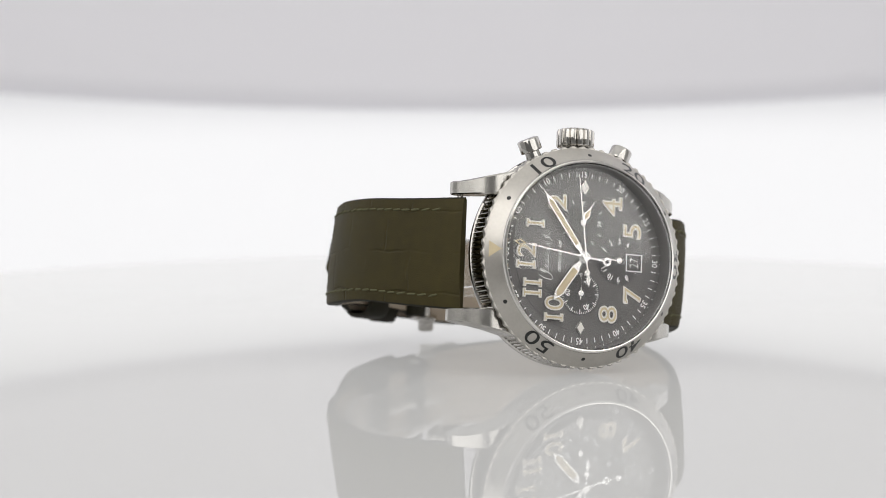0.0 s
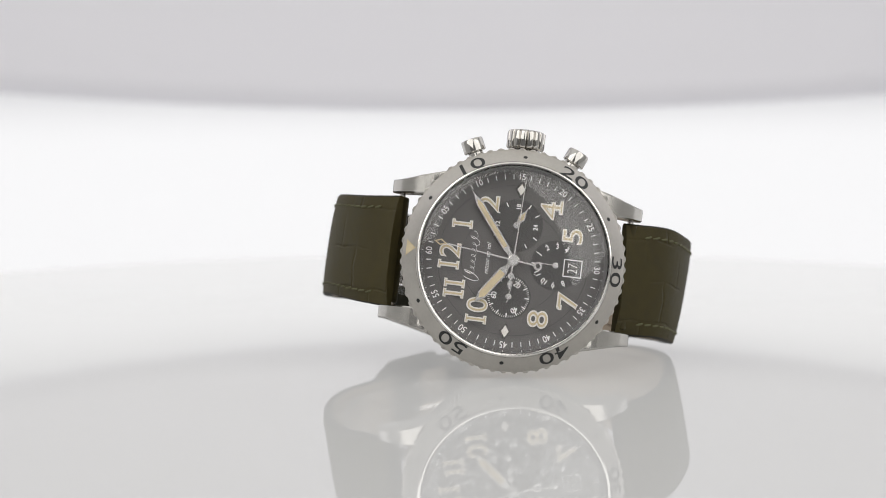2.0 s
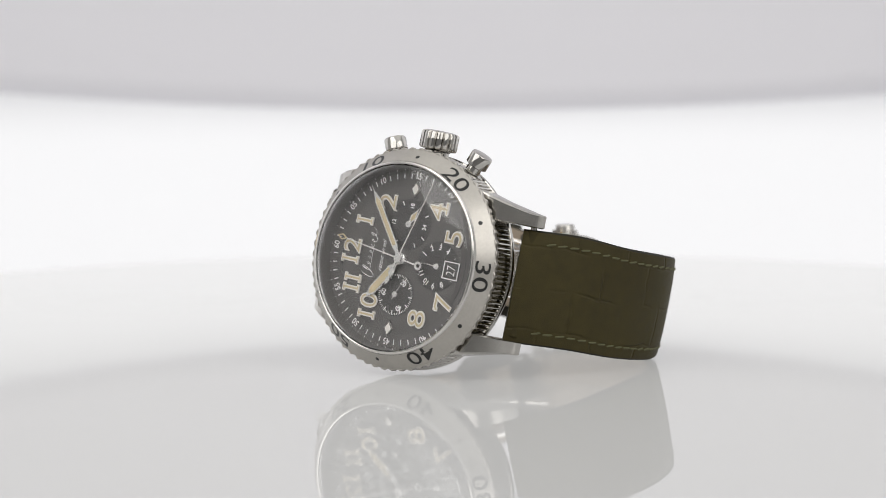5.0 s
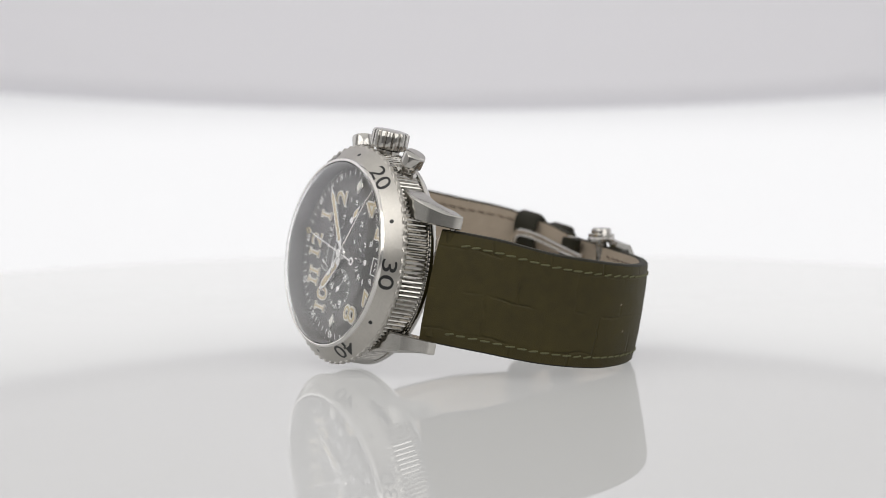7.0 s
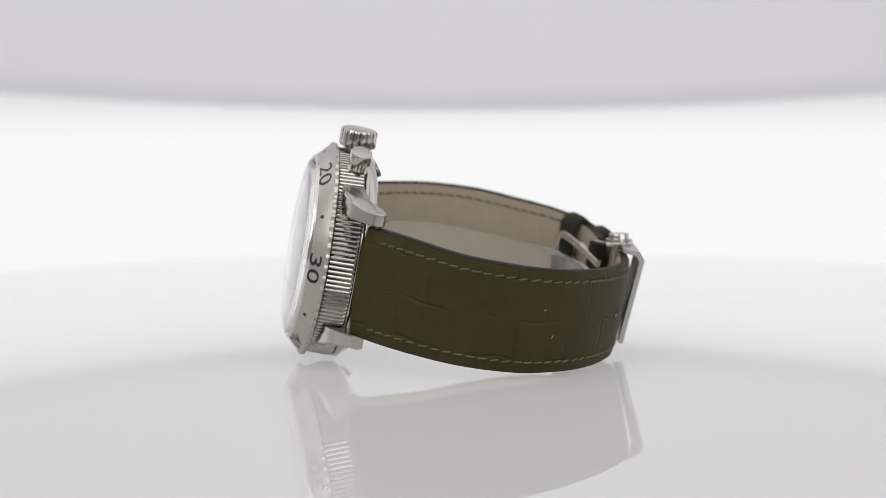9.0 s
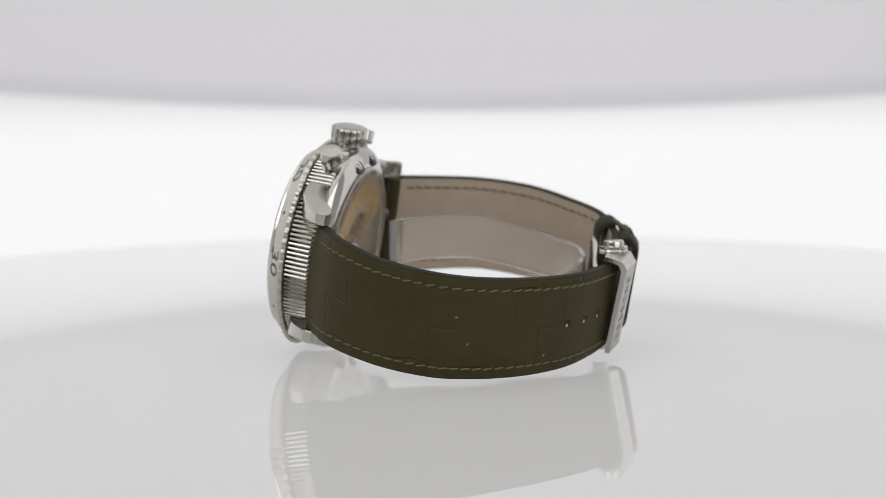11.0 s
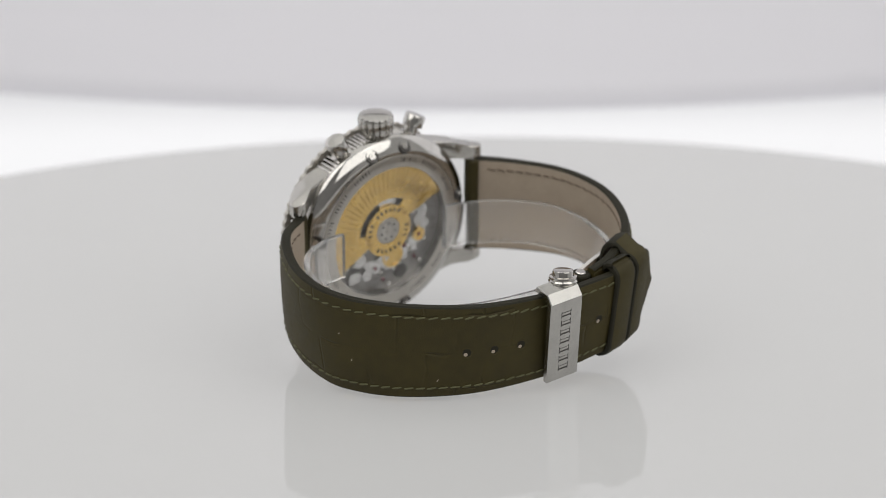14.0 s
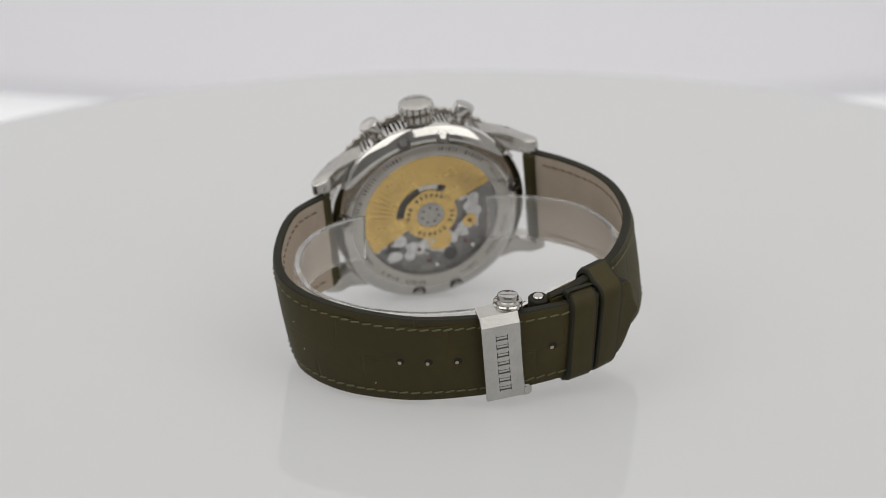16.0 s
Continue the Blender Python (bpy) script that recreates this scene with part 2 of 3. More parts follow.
def text_verts(body, height, wide=1.0, heavy=0.0, deep=0.05, slant=0.0):
    """The mesh of a word in the built-in font, in mm, centred, its capitals as tall as height."""
    cu = bpy.data.curves.new("word", "FONT")
    cu.body, cu.size, cu.extrude, cu.offset, cu.shear = body, height / 0.73, deep / 2, heavy, slant
    cu.resolution_u = 5
    ob = bpy.data.objects.new("word", cu)
    scene.collection.objects.link(ob)
    bpy.context.view_layer.update()
    me = bpy.data.meshes.new_from_object(ob.evaluated_get(bpy.context.evaluated_depsgraph_get()))
    bpy.data.objects.remove(ob)
    bm = bmesh.new()
    bm.from_mesh(me)
    bpy.data.meshes.remove(me)
    xs, ys = [v.co.x for v in bm.verts], [v.co.y for v in bm.verts]
    cx, cy = (min(xs) + max(xs)) / 2, (min(ys) + max(ys)) / 2
    for v in bm.verts:
        v.co = Vector(((v.co.x - cx) * wide, v.co.y - cy, v.co.z))
    return bm


def word_on_dial(bm, body, u, v, w, height, wide=1.0, heavy=0.0, deep=0.05, turn=0.0, slant=0.0, mat=0):
    """Adds a word at (u, v), raised to w; turn: degrees clockwise."""
    t = text_verts(body, height, wide, heavy, deep, slant)
    m = pose(u * MM, v * MM, w * MM, 0, 0, -turn)
    verts = {q: bm.verts.new(m @ (q.co * MM)) for q in t.verts}
    for f in t.faces:
        try:
            bm.faces.new([verts[q] for q in f.verts]).material_index = mat
        except ValueError:
            pass
    t.free()
    return bm


def cone_w(r):
    return 0.75 - (r - 17.75) * 2.5 / 2.5


def on_bezel(bm, angle):
    """Lays a mesh drawn flat (x along the ring, y outwards, z up) on the bezel's cone at a clock angle."""
    for v in bm.verts:
        r = 18.98 + v.co.y * 0.71
        a = radians(angle) + v.co.x / r
        v.co = Vector((r * math.sin(a), r * math.cos(a), cone_w(r) + v.co.z + 0.02)) * MM
    # dial axes: x is u (3 o'clock), y is v (12 o'clock)
    return bm


def build_bezel():
    bm = bmesh.new()
    lathe(bm, [(17.25, -2.4), (17.25, 0.6), (17.75, 0.75), (20.25, -1.75), (20.36, -1.92), (20.36, -2.1), (20.2, -2.8), (17.25, -2.8)], 180, closed=True)
    bezel = case_part("bezel", bm, BEZELSTEEL, "brushed steel bezel with black numerals")
    bm = bmesh.new()
    shape = (0, 0.19, 0.27, 0.27, 0.19, 0, -0.04, -0.04)
    lathe(bm, [(19.8, -1.9), (20.36, -1.9), (20.5, -2.02), (20.5, -2.65), (20.4, -2.78), (19.8, -2.78)], 64 * 8, closed=True, wobble=lambda i, k: (shape[i % 8] if 0 < k < 5 else 0))
    case_part("coin_edge", bm, BEZELSTEEL, "toothed polished rim", bezel)
    bm = bmesh.new()
    lathe(bm, [(17.2, 0.2), (17.2, 1.0), (17.35, 1.18), (17.55, 1.22), (17.8, 1.1), (17.98, 0.62), (17.9, 0.2)], 160, closed=True)
    case_part("crystal_ring", bm, LIP, "polished steel lip", bezel)
    for n in range(10, 60, 10):
        case_part("numeral", on_bezel(text_verts(str(n), 2.95, 1.5, 0.012, 0.04), n * 6), BLACK, "black engraved numeral", bezel, smooth=False)
    for n in range(5, 60, 10):
        bm = bmesh.new()
        lathe(bm, [(0, 0.03), (0.36, 0.03), (0.42, -0.05)], 20)
        bmesh.ops.scale(bm, vec=(1000, 1000, 1000), verts=bm.verts)
        case_part("minute_dot", on_bezel(bm, n * 6), BLACK, "", bezel)
    bm = prism(bmesh.new(), [(-1.5, 1.15), (1.5, 1.15), (0, -1.3)], -0.02, 0.05)
    bmesh.ops.scale(bm, vec=(1000, 1000, 1000), verts=bm.verts)
    case_part("zero_triangle", on_bezel(bm, 0), LUME, "cream luminous triangle", bezel, smooth=False)


def build_case():
    bm = bmesh.new()
    flute = (0.02, 0.14, 0.02, -0.5)
    lathe(bm, [(16, -2.85), (19.7, -2.85), (19.9, -3.05), (20.05, -7.5), (19.9, -7.9), (16, -7.9)], 140 * 4, closed=True, wobble=lambda i, k: (flute[i % 4] if k in (1, 2, 3) else 0))
    band = case_part("case_band", bm, STEEL, "fluted polished steel case band")
    bm = bmesh.new()
    lathe(bm, [(14.0, -7.9), (19.7, -7.9), (20.25, -8.1), (20.3, -8.6), (20.15, -8.95), (19.9, -9.3), (19.4, -9.8), (18.8, -10.25), (18.2, -10.57), (17.6, -10.78), (16.9, -10.9), (14.35, -10.95), (14.0, -10.8)], 160, closed=True)
    back = case_part("case_back", bm, STEEL, "polished steel case back with screws and engraving")
    for u, v in ((17.75, -4.0), (17.75, 4.0), (3.1, 18.0), (3.1, -18.0), (-17.75, 4.0), (-17.75, -4.0)):
        a = math.atan2(v, u)
        m = Matrix.Translation(Vector((u, v, -10.5)) * MM) @ pose(0, 0, 0, 0, 0, math.degrees(a)) @ pose(0, 0, 0, 0, -42, 0)
        # the back isn't cut here: a raised dark disc paints the recess's shade
        bm = bmesh.new()
        lathe(bm, [(1.4, 0.6), (1.4, -0.22), (1.32, -0.27), (1.24, -0.22), (1.2, -0.14), (0, -0.14)], 24, m=m)
        cup = case_part("screw_recess_shade", bm, DARKSTEEL, "", back)
        bm = bmesh.new()
        lathe(bm, [(0.75, 0.2), (0.75, -0.2), (0.66, -0.36), (0, -0.4)], 20, m=m)
        box(bm, -0.66, 0.66, -0.09, 0.09, -0.46, -0.34, m)
        case_part("screw", bm, STEEL, "", back)
    bm = lathe(bmesh.new(), [(14.1, -10.8), (16.7, -10.8), (16.75, -10.96), (16.6, -11.02), (14.4, -11.02), (14.1, -10.96)], 160, closed=True)
    case_part("engraved_ring", bm, BEZELSTEEL, "brushed steel ring round the window", back)
    bm = bmesh.new()
    letters = random.Random(8)
    for k in range(132):
        a = radians(360 / 132 * k)
        if k % 33 in (0, 1, 2, 3, 10, 11, 18, 19, 20, 27, 28, 29, 30, 31, 32):
            continue
        w, h = 0.08 + 0.2 * letters.random(), 0.85
        m = pose(0, 0, 0, 0, 0, math.degrees(a)) @ pose(15.7 * MM, 0, -11.03 * MM)
        box(bm, -h / 2, h / 2, -w, w * 0.2, -0.015, 0.03, m)
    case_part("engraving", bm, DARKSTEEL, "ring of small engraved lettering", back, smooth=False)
    bm = lathe(bmesh.new(), [(0, -10.85), (14.0, -10.85), (14.0, -10.5), (0, -10.5)], 96)
    glass = case_part("back_crystal", bm, GLASS, "clear sapphire case back window", back)
    glass.visible_shadow = False
    for su in (1, -1):
        for sv in (1, -1):
            bm = bmesh.new()
            top = spline([(11.5, -3.4), (16.2, -3.9), (19.0, -5.1), (21.3, -6.9), (23.0, -9.0)], 20)
            prof = [(float(p[0]), float(p[1])) for p in top] + [(23.5, -9.9), (23.45, -11.0), (22.7, -11.5), (21.4, -11.5), (20.4, -11.1), (19.2, -9.9), (17.6, -8.8), (11.5, -7.8)]
            rings = []
            for f in (0.0, 0.08, 0.92, 1.0):
                soft = 0.22 if f in (0.0, 1.0) else 0
                ring = []
                for v, w in prof:
                    u = 10.5 + (2.5 + 0.26 * max(0, 22.2 - v)) * f
                    mid = -7.6 if v < 18 else -9.4 if v < 22 else -10.4
                    ring.append(bm.verts.new(Vector((su * u, sv * (v - soft * (v > 19)), w + (soft if w < mid else -soft))) * MM))
                rings.append(ring)
            bm.faces.new(rings[0]), bm.faces.new(rings[-1])
            for a, b in zip(rings, rings[1:]):
                for i in range(len(prof)):
                    j = (i + 1) % len(prof)
                    bm.faces.new((a[i], a[j], b[j], b[i]))
            case_part("lug", bm, SATIN, "polished tapering lug")
    for sv in (1, -1):
        case_part("spring_bar", rod(bmesh.new(), 0.6, (-10.6, sv * 21.5, -10.6), (10.6, sv * 21.5, -10.6)), STEEL)
        case_part("strap_loop", rod(bmesh.new(), 1.3, (-9.9, sv * 21.5, -10.6), (9.9, sv * 21.5, -10.6)), LEATHER, "olive leather wrapped round the spring bar")


def build_crown():
    bm = bmesh.new()
    m = pose(0, 0, -6.4 * MM) @ pose(0, 0, 0, 0, 90, 0)
    wave = (-0.34, 0.03, 0.08, 0.09, 0.08, 0.03)
    lathe(bm, [(2.6, 20.9), (3.3, 21.05), (3.5, 21.4), (3.5, 24.0), (3.3, 24.35), (2.9, 24.5), (2.2, 24.62), (0, 24.7)], 16 * 6, wobble=lambda i, k: (wave[i % 6] if 1 <= k <= 4 else 0), m=m)
    crown = case_part("crown", bm, STEEL, "ribbed polished steel crown")
    case_part("stem", lathe(bmesh.new(), [(2.3, 19.0), (2.3, 20.7), (2.6, 20.95), (2.6, 21.2)], 32, m=m), STEEL, "", crown)
    for s in (1, -1):
        m = pose(0, 0, -6.4 * MM) @ pose(0, 0, 0, 0, 0, s * 25.0) @ pose(0, 0, 0, 0, 90, 0)
        bm = lathe(bmesh.new(), [(1.9, 21.5), (2.1, 21.65), (2.1, 23.7), (1.95, 23.95), (1.5, 24.05), (0, 24.1)], 40, m=m)
        push = case_part("pusher", bm, STEEL, "round polished chronograph pusher")
        case_part("pusher_neck", lathe(bmesh.new(), [(2.1, 18.5), (2.1, 20.1), (1.5, 20.3), (1.35, 21.6)], 32, m=m), STEEL, "", push)


def build_dial():
    bm = lathe(bmesh.new(), [(0, -2.4), (17.2, -2.4), (17.2, -2.9), (0, -2.9)], 128)
    dial = case_part("dial", bm, DIALGREY, "slate grey dial")
    case_part("rehaut", lathe(bmesh.new(), [(16.75, -2.38), (17.2, 0.5), (17.22, 0.5), (17.22, -2.38)], 128, closed=True), DIALGREY, "slate grey inner flange", dial)
    bm = bmesh.new()
    for r in (9.4, 13.75):
        lathe(bm, [(r, -2.385), (r + 0.13, -2.385), (r + 0.13, -2.36), (r, -2.36)], 128, closed=True)
    case_part("dial_circles", bm, SUBGREY, "", dial)
    top = -2.33
    bm = bmesh.new()
    for k in range(60):
        m = pose(0, 0, 0, 0, 0, -6 * k)
        if k % 5:
            box(bm, -0.085, 0.085, 15.0, 15.95, top - 0.06, top, m)
        box(bm, -0.04, 0.04, 16.5, 16.75, top - 0.06, top, m)
    case_part("minute_track", bm, WHITEMARK, "white minute ticks", dial, smooth=False)
    for n in range(5, 65, 5):
        a = radians(6 * n)
        bm = word_on_dial(bmesh.new(), "%02d" % n, 15.55 * math.sin(a), 15.55 * math.cos(a), top - 0.02, 1.2, 0.9, 0.02, 0.06, 6 * n)
        case_part("minute_numeral", bm, WHITEMARK, "", dial, smooth=False)

    def one(bm, u, v, h, heavy, w0, w1, mat):
        for x0, x1, y0, y1 in ((-0.27, 0.27, -h / 2, h / 2), (-0.66, 0.66, -h / 2, -h / 2 + 0.34), (-0.66, 0.66, h / 2 - 0.34, h / 2)):
            n = len(bm.faces)
            e = 0.012 * (y1 - y0 > 2)
            box(bm, u + x0 - heavy, u + x1 + heavy, v + y0 - heavy, v + y1 + heavy, w0, w1 + e)
            bm.faces.ensure_lookup_table()
            for f in bm.faces[n:]:
                f.material_index = mat

    def numeral(body, u, v, h=4.1, wide=1.15):
        bm = bmesh.new()
        for heavy, w1, mat in ((0.13, -2.05, 0), (-0.11, -1.98, 1)):
            if body in ("1", "11"):
                for du in ((0,) if body == "1" else (-0.95, 0.95)):
                    one(bm, u + du, v, h - 0.5, heavy, -2.4, w1, mat)
            elif body in ("10", "12"):
                one(bm, u - 1.6, v, h - 0.4, heavy, -2.4, w1, mat)
                word_on_dial(bm, body[1], u + 1.05, v, w1 - 0.1, h * 0.94, 1.06, 0.02 + heavy, 0.2, 0, 0, mat)
            else:
                word_on_dial(bm, body, u, v, w1 - 0.1, h * 0.92, wide, 0.02 + heavy, 0.2, 0, 0, mat)
                foot = {"4": (0.75, -h / 2 + 0.1, 1.15), "7": (-1.35, h / 2 - 0.75, 0.32)}.get(body)
                if foot:
                    n = len(bm.faces)
                    box(bm, u + foot[0] - foot[2] - heavy, u + foot[0] + foot[2] + heavy, v + foot[1] - 0.2 - heavy, v + foot[1] + 0.2 + heavy, -2.4, w1 + 0.012)
                    bm.faces.ensure_lookup_table()
                    for f in bm.faces[n:]:
                        f.material_index = mat
        case_part("hour_numeral", bm, [NUMEDGE, LUME], "raised cream numeral with white outline", dial, smooth=False)

    for body, u, v, wide in (("12", -0.5, 11.7, 1), ("1", 5.6, 10.0, 1), ("2", 9.9, 5.6, 1.2), ("4", 9.9, -5.8, 1.25), ("5", 5.7, -10.4, 1.25), ("7", -6.2, -10.8, 1.2), ("8", -10.2, -5.7, 1.3), ("10", -9.9, 5.6, 1), ("11", -6.35, 10.2, 1)):
        numeral(body, u, v, 4.1, wide)
    for s in (1, -1):
        bm = prism(bmesh.new(), [(s * 13.1 - 1.55, 0), (s * 13.1, -1.05), (s * 13.1 + 1.55, 0), (s * 13.1, 1.05)], -2.4, -2.0, bevel=0.12)
        for f in bm.faces:
            f.material_index = 0
        d = prism(bm, [(s * 13.1 - 1.1, 0), (s * 13.1, -0.72), (s * 13.1 + 1.1, 0), (s * 13.1, 0.72)], -2.1, -1.96)
        for f in d.faces:
            if f.calc_center_median().z > -1.99 * MM:
                f.material_index = 1
        case_part("diamond_marker", bm, [STEEL, NUMEDGE], "pale steel diamond hour marker", dial, smooth=False)

    def subdial(u, v, r, count, long_every, words, wr, tall=1.0, gaps=0):
        bm = lathe(bmesh.new(), [(0, -2.345), (r - 0.12, -2.345), (r, -2.39)], 64, m=pose(u * MM, v * MM, 0))
        for k in range(1, 5):
            q = r * (0.2 + 0.18 * k)
            lathe(bm, [(q, -2.345), (q + 0.03, -2.335), (q + 0.06, -2.345)], 64, closed=True, m=pose(u * MM, v * MM, 0))
        n = len(bm.faces)
        for k in range(count):
            if gaps and k % gaps == 0:
                continue
            h = 0.85 if k % long_every == 0 else 0.4
            wd = 0.1 if k % long_every == 0 else 0.05
            box(bm, -wd, wd, r - 0.25 - h, r - 0.25, -2.34, -2.31, pose(u * MM, v * MM, 0, 0, 0, -360 * k / count))
        for body, deg, turn in words:
            a = radians(deg)
            word_on_dial(bm, body, u + wr * math.sin(a), v + wr * math.cos(a), -2.31, tall, 0.95, 0.025, 0.05, turn)
        bm.faces.ensure_lookup_table()
        for f in bm.faces[n:]:
            f.material_index = 1
        case_part("subdial", bm, [SUBGREY, WHITEMARK], "recessed dark grey subdial with white print", dial, smooth=False)

    subdial(6.5, 0.1, 4.85, 12, 1, [("12", 0, 0), ("18", 90, 0), ("24", 180, 0)], 3.5, 0.85, 3)
    subdial(-6.7, 0.1, 4.1, 60, 5, [("60", 0, 0), ("20", 120, 120), ("40", 240, 240)], 2.7)
    subdial(0.0, -7.8, 4.6, 12, 12, [(str(k), 30 * k, 30 * k) for k in (1, 2, 3, 4, 8, 9, 10, 11)], 3.55)
    u0, u1, v0, v1 = -1.85, 1.45, -12.75, -9.3
    bm = box(bmesh.new(), u0, u1, v0, v1, -2.4, -2.27)
    for f in bm.faces:
        f.material_index = 0
    for a, b, c, d in ((u0, u1, v0, v0 + 0.2), (u0, u1, v1 - 0.2, v1), (u0, u0 + 0.2, v0 + 0.2, v1 - 0.2), (u1 - 0.2, u1, v0 + 0.2, v1 - 0.2)):
        n = len(bm.faces)
        box(bm, a, b, c, d, -2.3, -2.2)
        bm.faces.ensure_lookup_table()
        for f in bm.faces[n:]:
            f.material_index = 1
    word_on_dial(bm, "27", (u0 + u1) / 2, (v0 + v1) / 2, -2.24, 2.0, 0.72, -0.03, 0.05, mat=1)
    case_part("date_window", bm, [SUBGREY, WHITEMARK], "framed date window showing 27", dial, smooth=False)
    bm = bmesh.new()
    def pen(t):
        q = 2 * math.pi * 8 * t
        tall = 1.4 if t < 0.14 else (0.9 if 0.78 < t < 0.9 else 0.42)
        y = tall * math.cos(q)
        return (-4.3 + 8.6 * t - 0.4 * math.sin(q) + 0.35 * y, 7.3 + y)

    for k in range(160):
        p = [pen(k / 160), pen((k + 1) / 160)]
        d = Vector((p[1][0] - p[0][0], p[1][1] - p[0][1])).normalized()
        o = Vector((-d.y, d.x)) * (0.02 + 0.022 * abs(p[1][1] - p[0][1]) / 0.2)
        prism(bm, [(p[0][0] + o.x, p[0][1] + o.y), (p[0][0] - o.x, p[0][1] - o.y), (p[1][0] - o.x, p[1][1] - o.y), (p[1][0] + o.x, p[1][1] + o.y)], -2.36, -2.32 + 0.001 * (k % 2))
    case_part("script_flourish", bm, WHITEMARK, "thin white script flourish", dial, smooth=False)
    case_part("dial_word", word_on_dial(bmesh.new(), "retour en vol", -0.1, 4.75, -2.32, 0.95, 0.82, 0.0, 0.04, slant=0.4), WHITEMARK, "small white dial lettering", dial, smooth=False)


def hand(name, outline, w0, w1, angle, mat, label, lume=None, at=(0, 0)):
    """A hand drawn pointing to 12 (v), turned clockwise about at."""
    bm = prism(bmesh.new(), outline, w0, w1, bevel=min(0.1, (w1 - w0) * 0.6))
    if lume:
        n = len(bm.faces)
        prism(bm, lume, w1 - 0.06, w1 + 0.03)
        bm.faces.ensure_lookup_table()
        for f in bm.faces[n:]:
            f.material_index = 1
    ob = case_part(name, bm, [mat, LUME], label, smooth=False)
    ob.matrix_local = DIAL @ pose(at[0] * MM, at[1] * MM, 0, 0, 0, -angle)
    return ob


def ring_part(bm, u, v, r, width, w0, w1):
    return lathe(bm, [(r - width, w0 + 0), (r, w0), (r, w1), (r - width, w1)], 28, closed=True, m=pose(u * MM, v * MM, 0))


def build_hands():
    hand("hour_hand", [(-0.4, 0), (-0.4, 1.7), (-0.88, 2.6), (-0.88, 8.6), (0, 10.4), (0.88, 8.6), (0.88, 2.6), (0.4, 1.7), (0.4, 0)], -1.75, -1.5, -54, WHITEMETAL, "white-edged baton hour hand with cream fill", [(-0.62, 2.9), (-0.62, 8.4), (0, 9.4), (0.62, 8.4), (0.62, 2.9)])
    hand("minute_hand", [(-0.4, 0), (-0.4, 1.7), (-0.62, 2.4), (-0.66, 12.3), (-0.12, 14.0), (0, 15.6), (0.12, 14.0), (0.66, 12.3), (0.62, 2.4), (0.4, 1.7), (0.4, 0)], -1.4, -1.15, 52.8, WHITEMETAL, "white-edged baton minute hand with cream fill", [(-0.38, 2.8), (-0.42, 12.0), (0, 13.0), (0.42, 12.0), (0.38, 2.8)])
    h = hand("chronograph_minute_hand", [(-0.16, -4.0), (-0.1, 12.6), (0.1, 12.6), (0.16, -4.0)], -1.05, -0.9, 7.2, WHITEMETAL, "thin white hand with open diamond tip")
    bm = bmesh.new()
    pts = [((0, 12.5), (0, 12.95)), ((-0.62, 13.7), (-0.36, 13.7)), ((0, 14.9), (0, 14.45)), ((0.62, 13.7), (0.36, 13.7))]
    for k in range(4):
        a, b = pts[k], pts[(k + 1) % 4]
        prism(bm, [a[0], b[0], b[1], a[1]], -1.05, -0.9)
    part("diamond_tip", bm, LUME, h, smooth=False)
    part("counterweight", ring_part(bmesh.new(), 0, -4.6, 0.82, 0.42, -1.06, -0.88), WHITEMETAL, h)
    s = hand("seconds_hand", [(-0.15, -2.6), (-0.07, 15.5), (0.07, 15.5), (0.15, -2.6)], -0.75, -0.6, 82.5, WHITEMETAL, "long thin white chronograph seconds hand")
    part("counterweight", lathe(bmesh.new(), [(0, -0.78), (0.6, -0.78), (0.62, -0.68), (0.5, -0.58), (0, -0.58)], 24, m=pose(0, -3.0 * MM, 0)), WHITEMETAL, s)
    part("counterweight_tip", prism(bmesh.new(), [(0, -3.4), (0.5, -4.4), (0, -5.6), (-0.5, -4.4)], -0.76, -0.6), WHITEMETAL, s, smooth=False)
    bm = lathe(bmesh.new(), [(0, -2.4), (1.15, -2.4), (1.15, -1.3), (0.95, -1.1), (0.95, -0.9), (0.85, -0.85), (0.85, -0.5), (0.75, -0.42), (0.45, -0.42), (0.4, -0.5), (0, -0.5)], 32)
    case_part("hand_hub", bm, WHITEMETAL, "stacked steel hand hub")
    r = hand("hour_counter_hand", [(-0.12, 0), (-0.75, 1.6), (-0.1, 3.3), (0, 4.1), (0.1, 3.3), (0.75, 1.6), (0.12, 0)], -2.2, -2.08, 118, WHITEMETAL, "small leaf hand with cream fill", [(-0.45, 1.6), (0, 2.9), (0.45, 1.6), (0, 0.7)], (6.5, 0.1))
    part("hub", lathe(bmesh.new(), [(0, -2.35), (0.65, -2.35), (0.6, -1.98), (0, -1.95)], 24), WHITEMETAL, r)
    small = r = hand("running_seconds_hand", [(-0.1, -1.2), (-0.05, 3.2), (0.05, 3.2), (0.1, -1.2)], -2.2, -2.1, 100, WHITEMETAL, "small thin white seconds hand", None, (-6.7, 0.1))
    part("hub", lathe(bmesh.new(), [(0, -2.35), (0.6, -2.35), (0.55, -2.0), (0, -1.97)], 24), WHITEMETAL, r)
    r = hand("twelve_hour_hand", [(-0.1, -0.2), (-0.06, 3.4), (0.06, 3.4), (0.1, -0.2)], -2.2, -2.1, 2, WHITEMETAL, "small thin white counter hand", None, (0, -7.8))
    part("hub", lathe(bmesh.new(), [(0, -2.35), (0.6, -2.35), (0.55, -2.0), (0, -1.97)], 24), WHITEMETAL, r)
    out = [(17.2, 0.6), (17.15, 1.2), (16.7, 1.62), (15.5, 1.9), (12, 2.2), (7, 2.4), (0.01, 2.48)]
